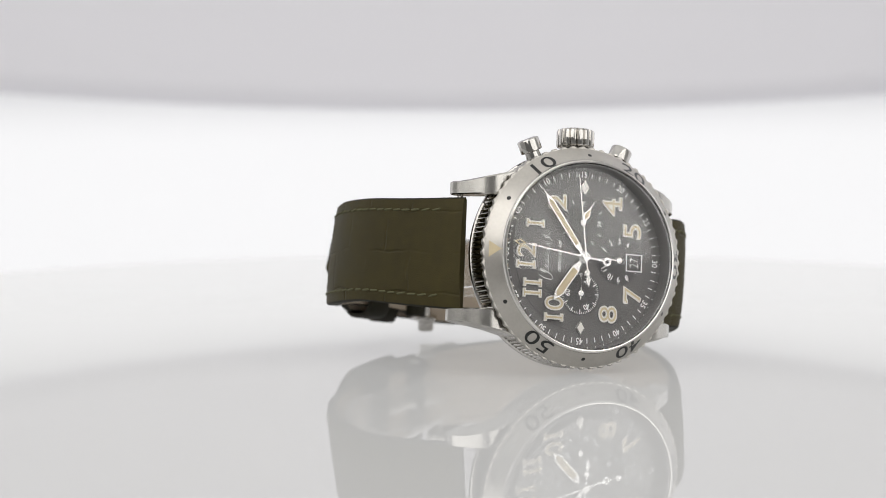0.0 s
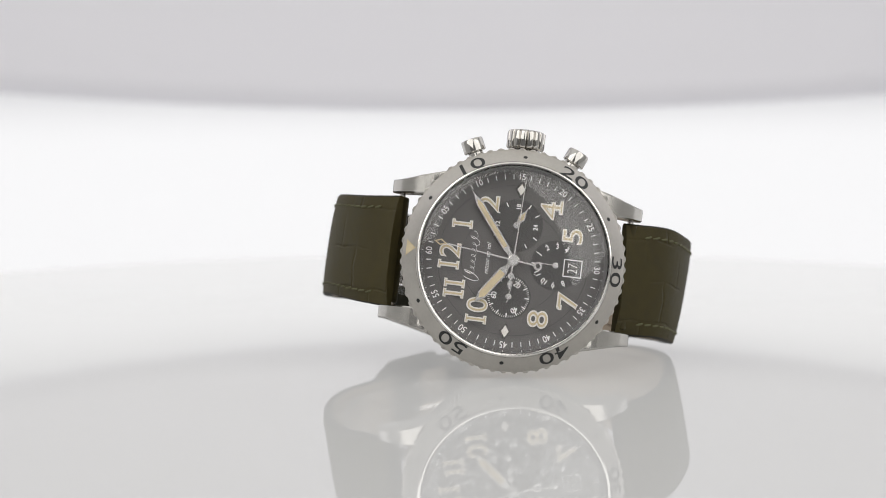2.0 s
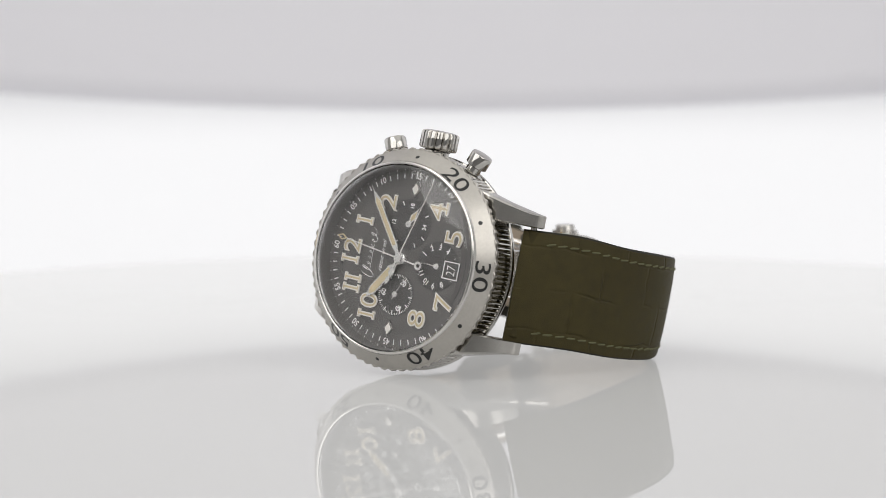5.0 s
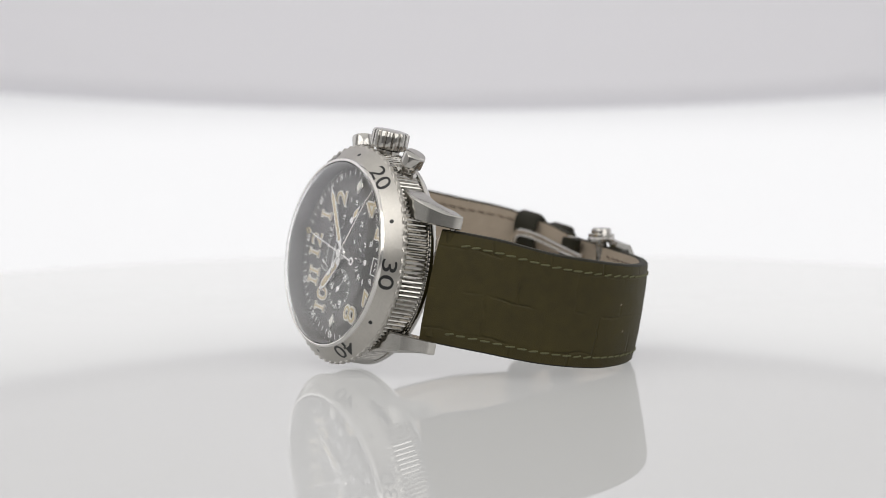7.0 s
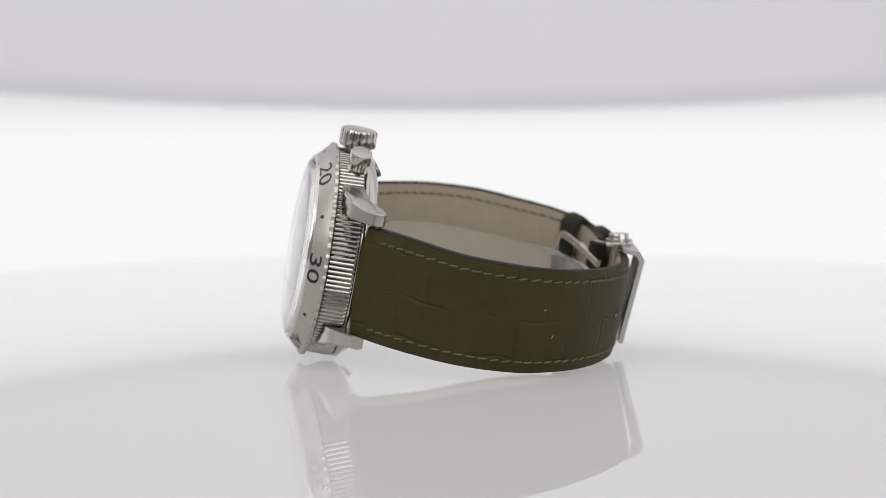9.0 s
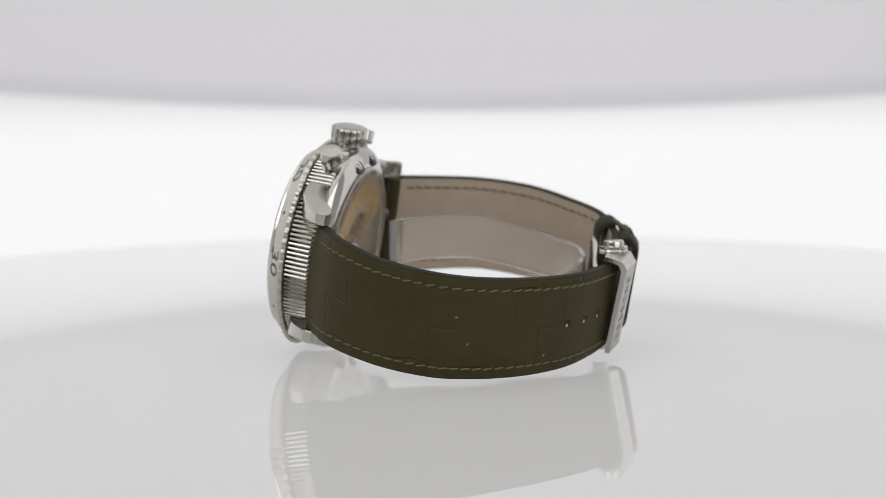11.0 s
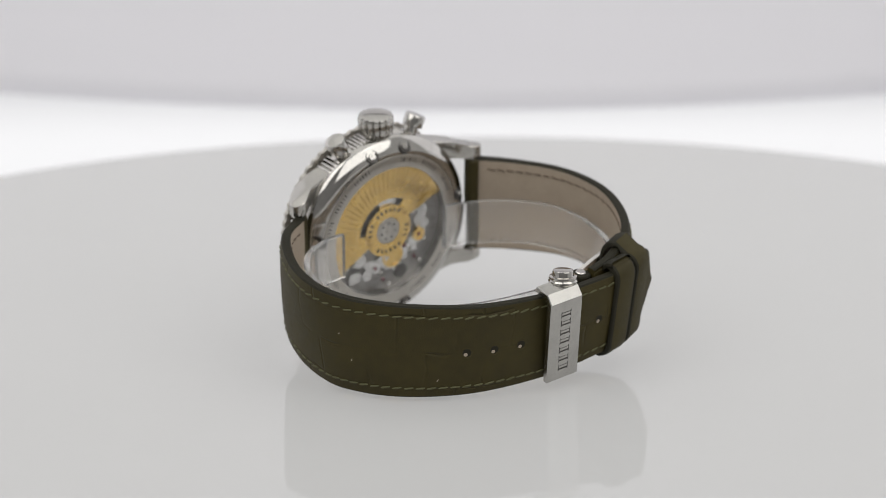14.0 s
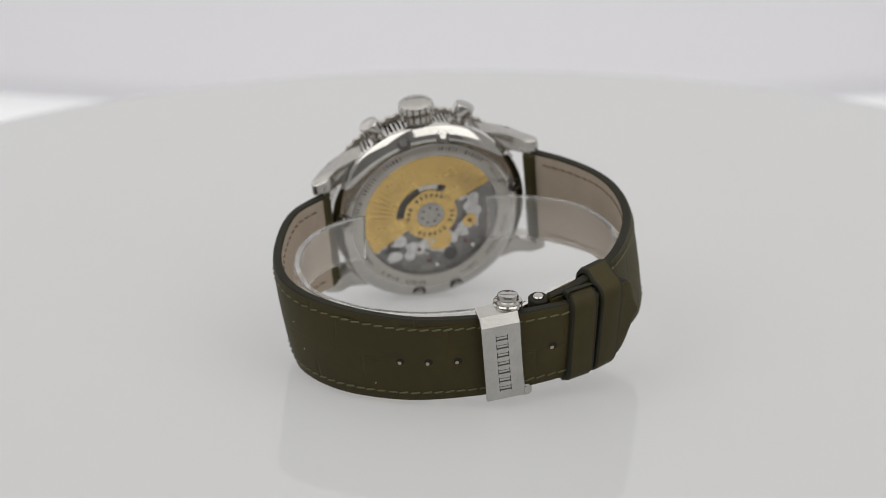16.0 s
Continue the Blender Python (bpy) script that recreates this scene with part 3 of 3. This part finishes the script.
    inn = [(0.01, 2.18), (7, 2.1), (12, 1.9), (15.4, 1.6), (16.55, 1.32), (16.98, 0.98), (17.02, 0.6)]
    g = case_part("crystal", lathe(bmesh.new(), out + inn, 128, closed=True), GLASS, "domed clear sapphire crystal")
    g.visible_shadow = False
    return s, small


def build_movement():
    bm = lathe(bmesh.new(), [(0, -9.0), (14.0, -9.0), (14.0, -8.2), (0, -8.2)], 96)
    base = case_part("movement", bm, MOVEPLATE, "silver-grey movement plate")
    rnd = random.Random(4)
    for k in range(18):
        a = radians(68 + 11 * k)
        r = 6.6 + 6.0 * rnd.random()
        o = [(r * math.cos(a) + q * math.cos(t), r * math.sin(a) + q * math.sin(t)) for t, q in ((radians(40 * j), rnd.uniform(0.8, 1.9)) for j in range(9))]
        flat("bridge", [(v, u) for u, v in [(y, x) for x, y in o]], -9.0 - 0.3 - 0.03 * k, -9.0, MOVESILVER, base, bevel=0.0)
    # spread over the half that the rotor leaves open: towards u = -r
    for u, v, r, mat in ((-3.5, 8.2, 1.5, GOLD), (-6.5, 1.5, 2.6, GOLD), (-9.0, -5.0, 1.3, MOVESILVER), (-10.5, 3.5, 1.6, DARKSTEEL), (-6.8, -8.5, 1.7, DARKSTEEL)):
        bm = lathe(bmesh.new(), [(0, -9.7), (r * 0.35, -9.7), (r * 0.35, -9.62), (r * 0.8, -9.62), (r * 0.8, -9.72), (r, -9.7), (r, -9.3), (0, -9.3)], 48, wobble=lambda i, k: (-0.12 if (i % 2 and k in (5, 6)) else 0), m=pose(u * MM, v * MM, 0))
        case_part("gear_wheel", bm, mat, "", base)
    for u, v in ((-3.5, 8.2), (-8.2, 7.0), (-11.2, -1.0), (-8.0, -3.0), (-4.5, -9.8), (-5.0, 4.5)):
        case_part("jewel", lathe(bmesh.new(), [(0, -9.76), (0.3, -9.78), (0.42, -9.7), (0.42, -9.4), (0, -9.4)], 20, m=pose(u * MM, v * MM, 0)), RUBY, "", base)
        case_part("screw", lathe(bmesh.new(), [(0, -9.74), (0.45, -9.74), (0.5, -9.68), (0.5, -9.4), (0, -9.4)], 20, m=pose((u - 1.3) * MM, (v + 1.4) * MM, 0)), STEEL, "", base)

    def arc(r0, r1, a0, a1, w0, w1, n=60, fan=0.0):
        bm = bmesh.new()
        cols = []
        for k in range(n + 1):
            p = radians(a0 + (a1 - a0) * k / n)
            col = []
            for r, w in ((r0, w0), (r1, w0), (r1, w1), ((r0 + r1) / 2, w1 + fan * (k % 2)), (r0, w1)):
                col.append(bm.verts.new(Vector((r * math.sin(p), r * math.cos(p), w)) * MM))
            cols.append(col)
        for a, b in zip(cols, cols[1:]):
            for i in range(5):
                bm.faces.new((a[i], b[i], b[(i + 1) % 5], a[(i + 1) % 5]))
        bm.faces.new(cols[0]), bm.faces.new(cols[-1])
        return bm

    rotor = case_part("rotor", arc(7.2, 13.95, 22, 208, -9.85, -10.25, 64, 0.1), GOLD, "gold winding rotor with sunray engraving", smooth=False)
    case_part("rotor_web", arc(4.6, 7.2, 22, 58, -9.85, -10.2, 14), GOLD, "", rotor)
    case_part("rotor_web", arc(4.6, 7.2, 176, 208, -9.85, -10.2, 14), GOLD, "", rotor)
    # dark arc paints the shade inside the rotor's cut-out slot
    case_part("rotor_slot_shade", arc(5.4, 6.9, 60, 174, -9.5, -9.55, 30), DARKSTEEL, "", rotor)
    case_part("rotor_bridge", arc(5.45, 6.85, 70, 108, -9.56, -9.7, 14), MOVESILVER, "", rotor)
    case_part("rotor_hub", lathe(bmesh.new(), [(2.9, -9.85), (5.6, -9.85), (5.6, -10.2), (2.9, -10.2)], 64, closed=True), GOLD, "", rotor)
    bm = bmesh.new()
    for k in range(26):
        if k % 13 in (10, 11, 12, 3):
            continue
        m = pose(0, 0, 0, 0, 0, 360 * k / 26) @ pose(0, 4.6 * MM, -10.22 * MM)
        box(bm, -0.22, 0.2, -0.42, 0.42, -0.02, 0.03, m)
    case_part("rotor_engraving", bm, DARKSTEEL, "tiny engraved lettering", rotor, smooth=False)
    bm = lathe(bmesh.new(), [(0, -10.35), (0.5, -10.35), (0.55, -10.25), (1.3, -10.25), (1.4, -10.3), (2.5, -10.3), (2.85, -10.15), (2.85, -9.85), (0, -9.85)], 64)
    bearing = case_part("rotor_bearing", bm, BEZELSTEEL, "silver rotor bearing", rotor)
    bm = bmesh.new()
    for k in range(7):
        a = 2 * math.pi * k / 7
        lathe(bm, [(0, -10.33), (0.27, -10.33), (0.27, -10.2), (0, -10.2)], 12, m=pose(1.75 * math.cos(a) * MM, 1.75 * math.sin(a) * MM, 0))
    case_part("bearing_balls", bm, DARKSTEEL, "", rotor)


# rows of the strap: outer face x, y, z at half height, width, lean of its height, in mm
TAIL = [(24.7, -27.5, 17.3, 21.0, 0.126, 0.17), (33.6, -20.6, 15.6, 21.0, 0.12, 0.12), (38.2, -10.6, 12.9, 20.7, 0.16, 0.06), (39.6, -0.6, 11.2, 20.4, 0.19, 0.03),
        (37.7, 7.1, 10.4, 19.6, 0.17, 0.09), (32.8, 14.2, 10.0, 18.9, 0.10, 0.12), (25.8, 19.9, 9.8, 18.5, 0.08, 0.15), (17.7, 24.2, 10.0, 18.0, 0.08, 0.17), (5.0, 26.9, 10.8, 17.4, 0.08, 0.18),
        (-7.0, 27.5, 12.3, 16.6, 0.04, 0.18), (-12.6, 27.0, 13.1, 16.5, 0.0, 0.17), (-17.8, 25.4, 14.1, 16.2, -0.03, 0.14), (-21.4, 23.8, 14.9, 15.0, -0.05, 0.12), (-24.0, 22.7, 15.5, 2.0, -0.05, 0.1)]
INNER = [(-18.1, -27.7, 22.9, 20.9, 0.126, 0.17), (-25.0, -18.6, 22.7, 20.0, 0.12, 0.12), (-29.4, -8.2, 22.4, 19.5, 0.15, 0.08), (-30.3, 2.4, 20.9, 19.8, 0.16, 0.04),
         (-27.7, 11.5, 19.1, 19.2, 0.12, 0.0), (-20.8, 20.1, 17.2, 17.8, 0.04, 0.06), (-12.4, 24.1, 15.0, 16.6, 0.04, 0.16), (-6.4, 25.0, 13.4, 16.4, 0.06, 0.18)]


class Band:
    """A strap's line: its length in mm and the place and axes at each length."""

    def __init__(self, rows, side):
        self.line, self.side = spline(rows, 240), side
        steps = [math.dist(a[:2], b[:2]) for a, b in zip(self.line, self.line[1:])]
        self.far = np.concatenate(([0], np.cumsum(steps)))
        self.length = float(self.far[-1])

    def at(self, s):
        cols = np.array(self.line).T
        x, y, z, w, lx, ly = (float(np.interp(s, self.far, c)) for c in cols)
        a = [float(np.interp(s - 0.8, self.far, c)) for c in cols[:3]]
        b = [float(np.interp(s + 0.8, self.far, c)) for c in cols[:3]]
        up = Vector((lx, ly, 1)).normalized()
        tan = (Vector(b) - Vector(a)).normalized()
        out = tan.cross(up).normalized() * self.side
        return Vector((x, y, z)), tan, up, out, w

    def matrix(self, s, h, o=0.0):
        """A pose on the outer face: x along the strap, y up its width, z outwards, in metres."""
        c, tan, up, out, w = self.at(s)
        c = (c + up * (w * h) + out * (o + dome(s, h))) * MM
        up = out.cross(tan)
        return Matrix(((tan.x, up.x, out.x, c.x), (tan.y, up.y, out.y, c.y), (tan.z, up.z, out.z, c.z), (0, 0, 0, 1)))


def dome(s, h):
    """How far the padded outer face stands proud of the strap's edge."""
    return (0.45 + 0.5 * math.exp(-s / 14)) * (1 - min(1, abs(h) / 0.5) ** 3) - 0.45


def strap_mesh(band, thick0, thick1, steps):
    bm = bmesh.new()
    uv = bm.loops.layers.uv.new("strap")
    rings, marks = [], []
    heights = [0.5, 0.485, 0.44, 0.36, 0.25, 0.1, -0.1, -0.25, -0.36, -0.44, -0.485, -0.5]
    for k in range(steps + 1):
        s = band.length * k / steps
        c, tan, up, out, w = band.at(s)
        th = (thick1 + (thick0 - thick1) * math.exp(-s / 9)) * (0.5 + 0.5 * min(1, s / 2.2))
        ring = [c + up * (w * h) + out * (dome(s, h) - (0.25 if abs(h) > 0.49 else 0)) for h in heights]
        ring += [c + up * (w * h) + out * (-th + e) for h, e in ((-0.5, 0.3), (-0.485, 0), (-0.2, 0), (0.2, 0), (0.485, 0), (0.5, 0.3))]
        rings.append([bm.verts.new(p * MM) for p in ring])
        marks.append([(s, w * h) for h in heights] + [(s, -w)] * 6)
    n = len(rings[0])
    for k in range(steps):
        for i in range(n):
            j = (i + 1) % n
            f = bm.faces.new((rings[k][i], rings[k][j], rings[k + 1][j], rings[k + 1][i]))
            f.material_index = 0 if 1 <= i <= 9 else (1 if not 13 <= i <= 15 else 0 if marks[k][0][0] < 2.6 else 2)
            for loop, (q, p) in zip(f.loops, ((k, i), (k, j), (k + 1, j), (k + 1, i))):
                loop[uv].uv = marks[q][p]
    for r in (rings[0], rings[-1]):
        bm.faces.new(r).material_index = 0
    return bm


def build_strap():
    long, short = Band(TAIL, 1), Band(INNER, -1)
    mats = [LEATHER, LEATHEREDGE, LINING]
    a = part("strap_long_end", strap_mesh(long, 2.7, 2.1, 170), mats, watch, "olive leather strap end with punched holes")
    b = part("strap_short_end", strap_mesh(short, 2.7, 2.1, 120), mats, watch, "olive leather strap with taupe lining")
    bm = bmesh.new()
    lathe(bm, [(0.02, -0.92), (0.13, -0.82), (0.19, -0.55), (0.19, 0.55), (0.13, 0.82), (0.02, 0.92)], 8, m=pose(0, 0, 0, 0, 90, 0))
    stitch = part("stitch", bm, THREAD, a)
    dark = stitch.data.copy()
    dark.materials[0] = THREADDARK
    rnd = random.Random(2)

    def row(band, owner, h, s0, s1, inner=False):
        s = s0
        while s < s1:
            m = band.matrix(s, h, -2.1 - dome(s, h) - 0.6 * math.exp(-s / 9) if inner else 0.03)
            ob = new("stitch", dark if inner else stitch.data)
            ob.parent = owner
            ob.matrix_local = m @ pose(0, 0, 0, 0, rnd.uniform(-5, 5), 9 + rnd.uniform(-5, 5))
            s += 2.2 + rnd.uniform(-0.12, 0.12)

    for h in (0.39, -0.39):
        row(long, a, h, 5.5, long.length - 14)
        row(short, b, h, 5.5, short.length - 9)
        row(short, b, h, 6, short.length - 9, True)
        row(long, a, h, 6, long.length - 30, True)
    bpy.data.objects.remove(stitch)
    # punched holes, not cut through: a dark disc paints the shade in each
    for x, y in ((22.6, 22.8), (17.4, 24.8), (12.0, 26.2), (-6.0, 27.4)):
        s = min((math.dist(q[:2], (x, y)), f) for q, f in zip(long.line, long.far))[1]
        hole = part("strap_hole_shade", lathe(bmesh.new(), [(0, 0.02), (0.86, 0.02), (0.86, -0.3), (0, -0.3)], 24), LEATHEREDGE, a, at=long.matrix(s, 0.0))
        part("strap_hole_rim", lathe(bmesh.new(), [(0.78, 0.0), (0.86, 0.07), (1.02, 0.05), (1.14, -0.05)], 24, wobble=lambda i, k: 0.04 * math.sin(i * 2.1)), LEATHER, a, at=long.matrix(s, 0.0))
        # small pale disc paints both the beige lining and the glint on it
        part("strap_hole_lining_glint", lathe(bmesh.new(), [(0, 0.05), (0.34, 0.045), (0.37, 0.02)], 16, m=pose(-0.2 * MM, -0.36 * MM, 0)), LINING, a, at=long.matrix(s, 0.0))
    # small pale nicks in the leather
    for x, y, h, turn in ((37.6, 7.3, -0.14, 70), (38.6, 5.0, 0.12, 20), (26.5, 19.5, -0.3, 50)):
        s = min((math.dist(q[:2], (x, y)), f) for q, f in zip(long.line, long.far))[1]
        bm = prism(bmesh.new(), [(-0.32, 0), (-0.1, -0.09), (0.28, -0.03), (0.32, 0.04), (0.0, 0.08)], -0.1, 0.03)
        part("leather_nick", bm, LINING, a, "pale scuff", long.matrix(s, h) @ pose(0, 0, 0, 0, 0, turn))
    # keepers
    for s_at, width, deep, lift in ((long.length - 13.2, 5.8, 4.0, 0.4), (long.length - 7.4, 5.4, 7.3, 1.5)):
        c, tan, up, out, w = long.at(s_at)
        bm = bmesh.new()
        rings = []
        for f, inset in ((-0.5, 0.5), (-0.46, 0.15), (-0.38, 0), (0.38, 0), (0.46, 0.15), (0.5, 0.5)):
            ring = []
            for grow in (1.4 - inset, 0.7):
                hh, o0, o1, rad = w / 2 + grow, grow - 0.7, -deep - grow + 0.9, 2.9
                for cx, cy, a0 in ((hh - rad, o0 - rad, 0), (-hh + rad, o0 - rad, 90), (-hh + rad, o1 + rad, 180), (hh - rad + lift, o1 + rad, 270)):
                    for q in range(5):
                        t = radians(a0 + 22.5 * q)
                        ring.append(bm.verts.new((c + tan * (f * width) + up * (cx + rad * math.cos(t)) + out * (cy + rad * math.sin(t))) * MM))
            rings.append(ring)
        n = 20
        for k, (r0, r1) in enumerate(zip(rings, rings[1:])):
            for i in range(n):
                j = (i + 1) % n
                bm.faces.new((r0[i], r0[j], r1[j], r1[i])).material_index = 1 if k != 2 or 8 <= i <= 18 else 0
                bm.faces.new((r0[n + i], r0[n + j], r1[n + j], r1[n + i])).material_index = 1
        for r in (rings[0], rings[-1]):
            for i in range(n):
                j = (i + 1) % n
                bm.faces.new((r[i], r[j], r[n + j], r[n + i])).material_index = 1
        part("keeper_loop", bm, [LEATHER, LEATHEREDGE], watch, "olive leather keeper loop")
    return long, short


def build_clasp():
    low = Vector((2.9, 26.0, 2.4))
    high = Vector((5.4, 30.2, 20.6))
    up = (high - low).normalized()
    side = Vector((-1, 0.05, 0.1))
    side = (side - up * side.dot(up)).normalized()
    out = side.cross(up).normalized()
    if out.y < 0:
        out = -out
    m = Matrix(((side.x, up.x, out.x, low.x * MM), (side.y, up.y, out.y, low.y * MM), (side.z, up.z, out.z, low.z * MM), (0, 0, 0, 1)))
    h = (high - low).length
    bm = bmesh.new()
    prof = [(0.0, 0.25), (0.0, 0.95), (0.2, 1.15), (h - 1.6, 1.15), (h, -0.3), (h + 0.1, -3.6), (h - 0.8, -3.6), (h - 0.9, -0.7), (h - 2.0, 0.15), (0.2, 0.15)]
    rings = []
    for x, soft in ((-3.7, 0.15), (-3.55, 0), (3.55, 0), (3.7, 0.15)):
        rings.append([bm.verts.new(m @ (Vector((x, y + (soft if y < 1 else -soft), z - (soft if z > 0.5 else 0))) * MM)) for y, z in prof])
    for a, b in zip(rings, rings[1:]):
        for i in range(len(prof)):
            j = (i + 1) % len(prof)
            bm.faces.new((a[i], a[j], b[j], b[i]))
    bm.faces.new(rings[0]), bm.faces.new(rings[-1])
    cover = part("clasp_cover", bm, BRUSHED, watch, "brushed steel clasp cover with engraved mark", smooth=True)
    bm = bmesh.new()
    for k in range(7):
        y = 2.0 + 1.95 * k
        for x0, x1, y0, y1 in ((-1.15, -1.0, 0, 1.4), (1.0, 1.15, 0, 1.4), (-1.15, 1.15, 0.2, 0.5), (-1.15, 1.15, 1.0, 1.1)):
            box(bm, x0, x1, y + y0, y + y1, 1.10, 1.17 + 0.002 * (y0 > 0), m)
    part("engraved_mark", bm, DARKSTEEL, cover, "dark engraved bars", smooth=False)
    base = m @ (Vector((0.0, h + 1.0, -3.0)) * MM) + Vector((-2.7, -0.6, -0.4)) * MM
    t = Matrix.Translation(base)
    bm = lathe(bmesh.new(), [(0.6, -5.5), (1.1, -5.2), (1.1, -1.6), (2.0, -1.2), (2.7, -1.0), (2.8, -0.5), (2.6, -0.2), (2.7, 0.0), (2.65, 0.35), (2.05, 0.45), (2.0, 0.6), (2.0, 1.2), (1.88, 1.45), (1.6, 1.55), (0, 1.57)], 40, m=t)
    part("push_button", bm, STEEL, watch, "round polished clasp button")
    lower = pose(-1.5 * MM, 23.4 * MM, 3.4 * MM, 180)
    bm = lathe(bmesh.new(), [(0.6, -4.0), (1.1, -3.8), (1.1, -1.4), (2.2, -1.1), (2.3, -0.5), (2.2, -0.1), (1.6, 0.1), (1.6, 1.7), (1.48, 1.95), (1.3, 2.05), (0, 2.07)], 40, m=lower)
    part("push_button", bm, STEEL, watch, "round polished clasp button")
    # pivot of the folding clasp at the strap's short end
    c = Vector((-4.4, 22.9, 12.9))
    u = Vector((0.06, 0.18, 1)).normalized()
    pivot = part("clasp_pivot", rod(bmesh.new(), 1.05, c - u * 8.6, c + u * 8.6), STEEL, watch, "steel pivot pin with flat ends")
    part("pivot_sleeve", rod(bmesh.new(), 1.95, c - u * 8.2, c + u * 8.2, 24), LEATHEREDGE, watch, "dark leather sleeve round the pin")
    # the forked blade that folds under the strap: two arms joined at a rounded end
    bm = bmesh.new()
    for rows in ([(-16.6, 18.4, 18.6), (-15.4, 18.9, 21.4), (-11.0, 20.2, 21.0), (-5.0, 21.6, 19.2), (1.5, 23.0, 17.2)],
                 [(-16.6, 18.4, 18.6), (-15.6, 18.8, 15.6), (-11.0, 20.2, 14.0), (-5.0, 21.6, 13.2), (1.5, 23.0, 13.0)]):
        rings = []
        line = spline(rows, 32)
        for k, p in enumerate(line):
            q = (Vector(line[min(k + 1, 32)]) - Vector(line[max(k - 1, 0)])).normalized()
            o = Vector((0.28, -1, 0.1)).normalized()
            u = o.cross(q).normalized()
            rings.append([bm.verts.new((Vector(p) + u * a + o * e) * MM) for a, e in ((-0.75, -0.4), (-0.55, -0.5), (0.55, -0.5), (0.75, -0.4), (0.75, 0.4), (0.55, 0.5), (-0.55, 0.5), (-0.75, 0.4))])
        for a, b in zip(rings, rings[1:]):
            for i in range(8):
                bm.faces.new((a[i], a[(i + 1) % 8], b[(i + 1) % 8], b[i]))
        bm.faces.new(rings[0]), bm.faces.new(rings[-1])
    part("clasp_blade", bm, LIP, watch, "forked polished folding clasp blade")


def build_cuff():
    """The clear plastic collar that keeps the strap's loop open."""
    rows = [(-6.6, -20.5, 20.2), (-13.5, -20.0, 20.0), (-21.5, -15.2, 19.8), (-26.0, -7.5, 19.2), (-27.4, 1.5, 17.2), (-24.4, 10.4, 15.2), (-17.5, 15.9, 14.2), (-7, 18.3, 13.4), (5, 19.0, 13.0), (16, 18.0, 12.8), (25, 14.4, 13.0), (31.2, 9.2, 13.4), (35.0, 3.5, 14.0), (36.0, -3.0, 15.0), (34.6, -10.0, 16.2), (30.0, -16.4, 17.4), (24.0, -19.6, 18.2), (19.1, -20.4, 18.6)]
    line = spline(rows, 120)
    bm = bmesh.new()
    rings = []
    for k, p in enumerate(line):
        q = Vector(line[min(k + 1, 120)]) - Vector(line[max(k - 1, 0)])
        o = Vector((q.y, -q.x, 0)).normalized()
        p = Vector(p)
        rings.append([bm.verts.new((p + Vector((0, 0, z)) + o * e) * MM) for z, e in ((-4.5, -0.45), (-4.3, -0.7), (4.3, -0.7), (4.5, -0.45), (4.5, 0.45), (4.3, 0.7), (-4.3, 0.7), (-4.5, 0.45))])
    for a, b in zip(rings, rings[1:]):
        for i in range(8):
            bm.faces.new((a[i], a[(i + 1) % 8], b[(i + 1) % 8], b[i]))
    bm.faces.new(rings[0]), bm.faces.new(rings[-1])
    cuff = tagged(part("strap_support", bm, PLASTIC), "clear plastic collar inside the watch strap", "watch support")
    cuff.visible_shadow = False
    return cuff


build_bezel()
build_case()
build_crown()
build_dial()
seconds_hand, small_hand = build_hands()
build_movement()
build_strap()
build_clasp()
cuff = build_cuff()


# ---- what moves ----
TILT = [(9.6, 0.0), (10.0, 0.18), (10.5, 0.75), (11.0, 1.55), (11.5, 2.5), (12.0, 3.6), (12.5, 5.1), (13.0, 6.7), (13.5, 8.35), (14.0, 9.95), (14.5, 11.5), (15.0, 12.95), (15.5, 14.3), (16.0, 15.6)]


def motions():
    rows = []
    for k in range(33):
        t = k / 2
        tilt = float(np.interp(t, [a for a, _ in TILT], [b for _, b in TILT]))
        rows.append((t, pose(0, 0, 0, tilt) @ pose(0, 0, 0, 0, 0, 25.5 - 11.93 * t)))
    walk(turntable, rows)
    walk(watch, rows)
    walk(cuff, rows)
    ticks = [(k / 2, 82.5 + 4.95 * k / 2) for k in range(33)]
    walk(seconds_hand, [(t, DIAL @ pose(0, 0, 0, 0, 0, -a)) for t, a in ticks])
    walk(small_hand, [(t, DIAL @ pose(-6.7 * MM, 0.1 * MM, 0, 0, 0, -a - 8)) for t, a in ticks])


motions()
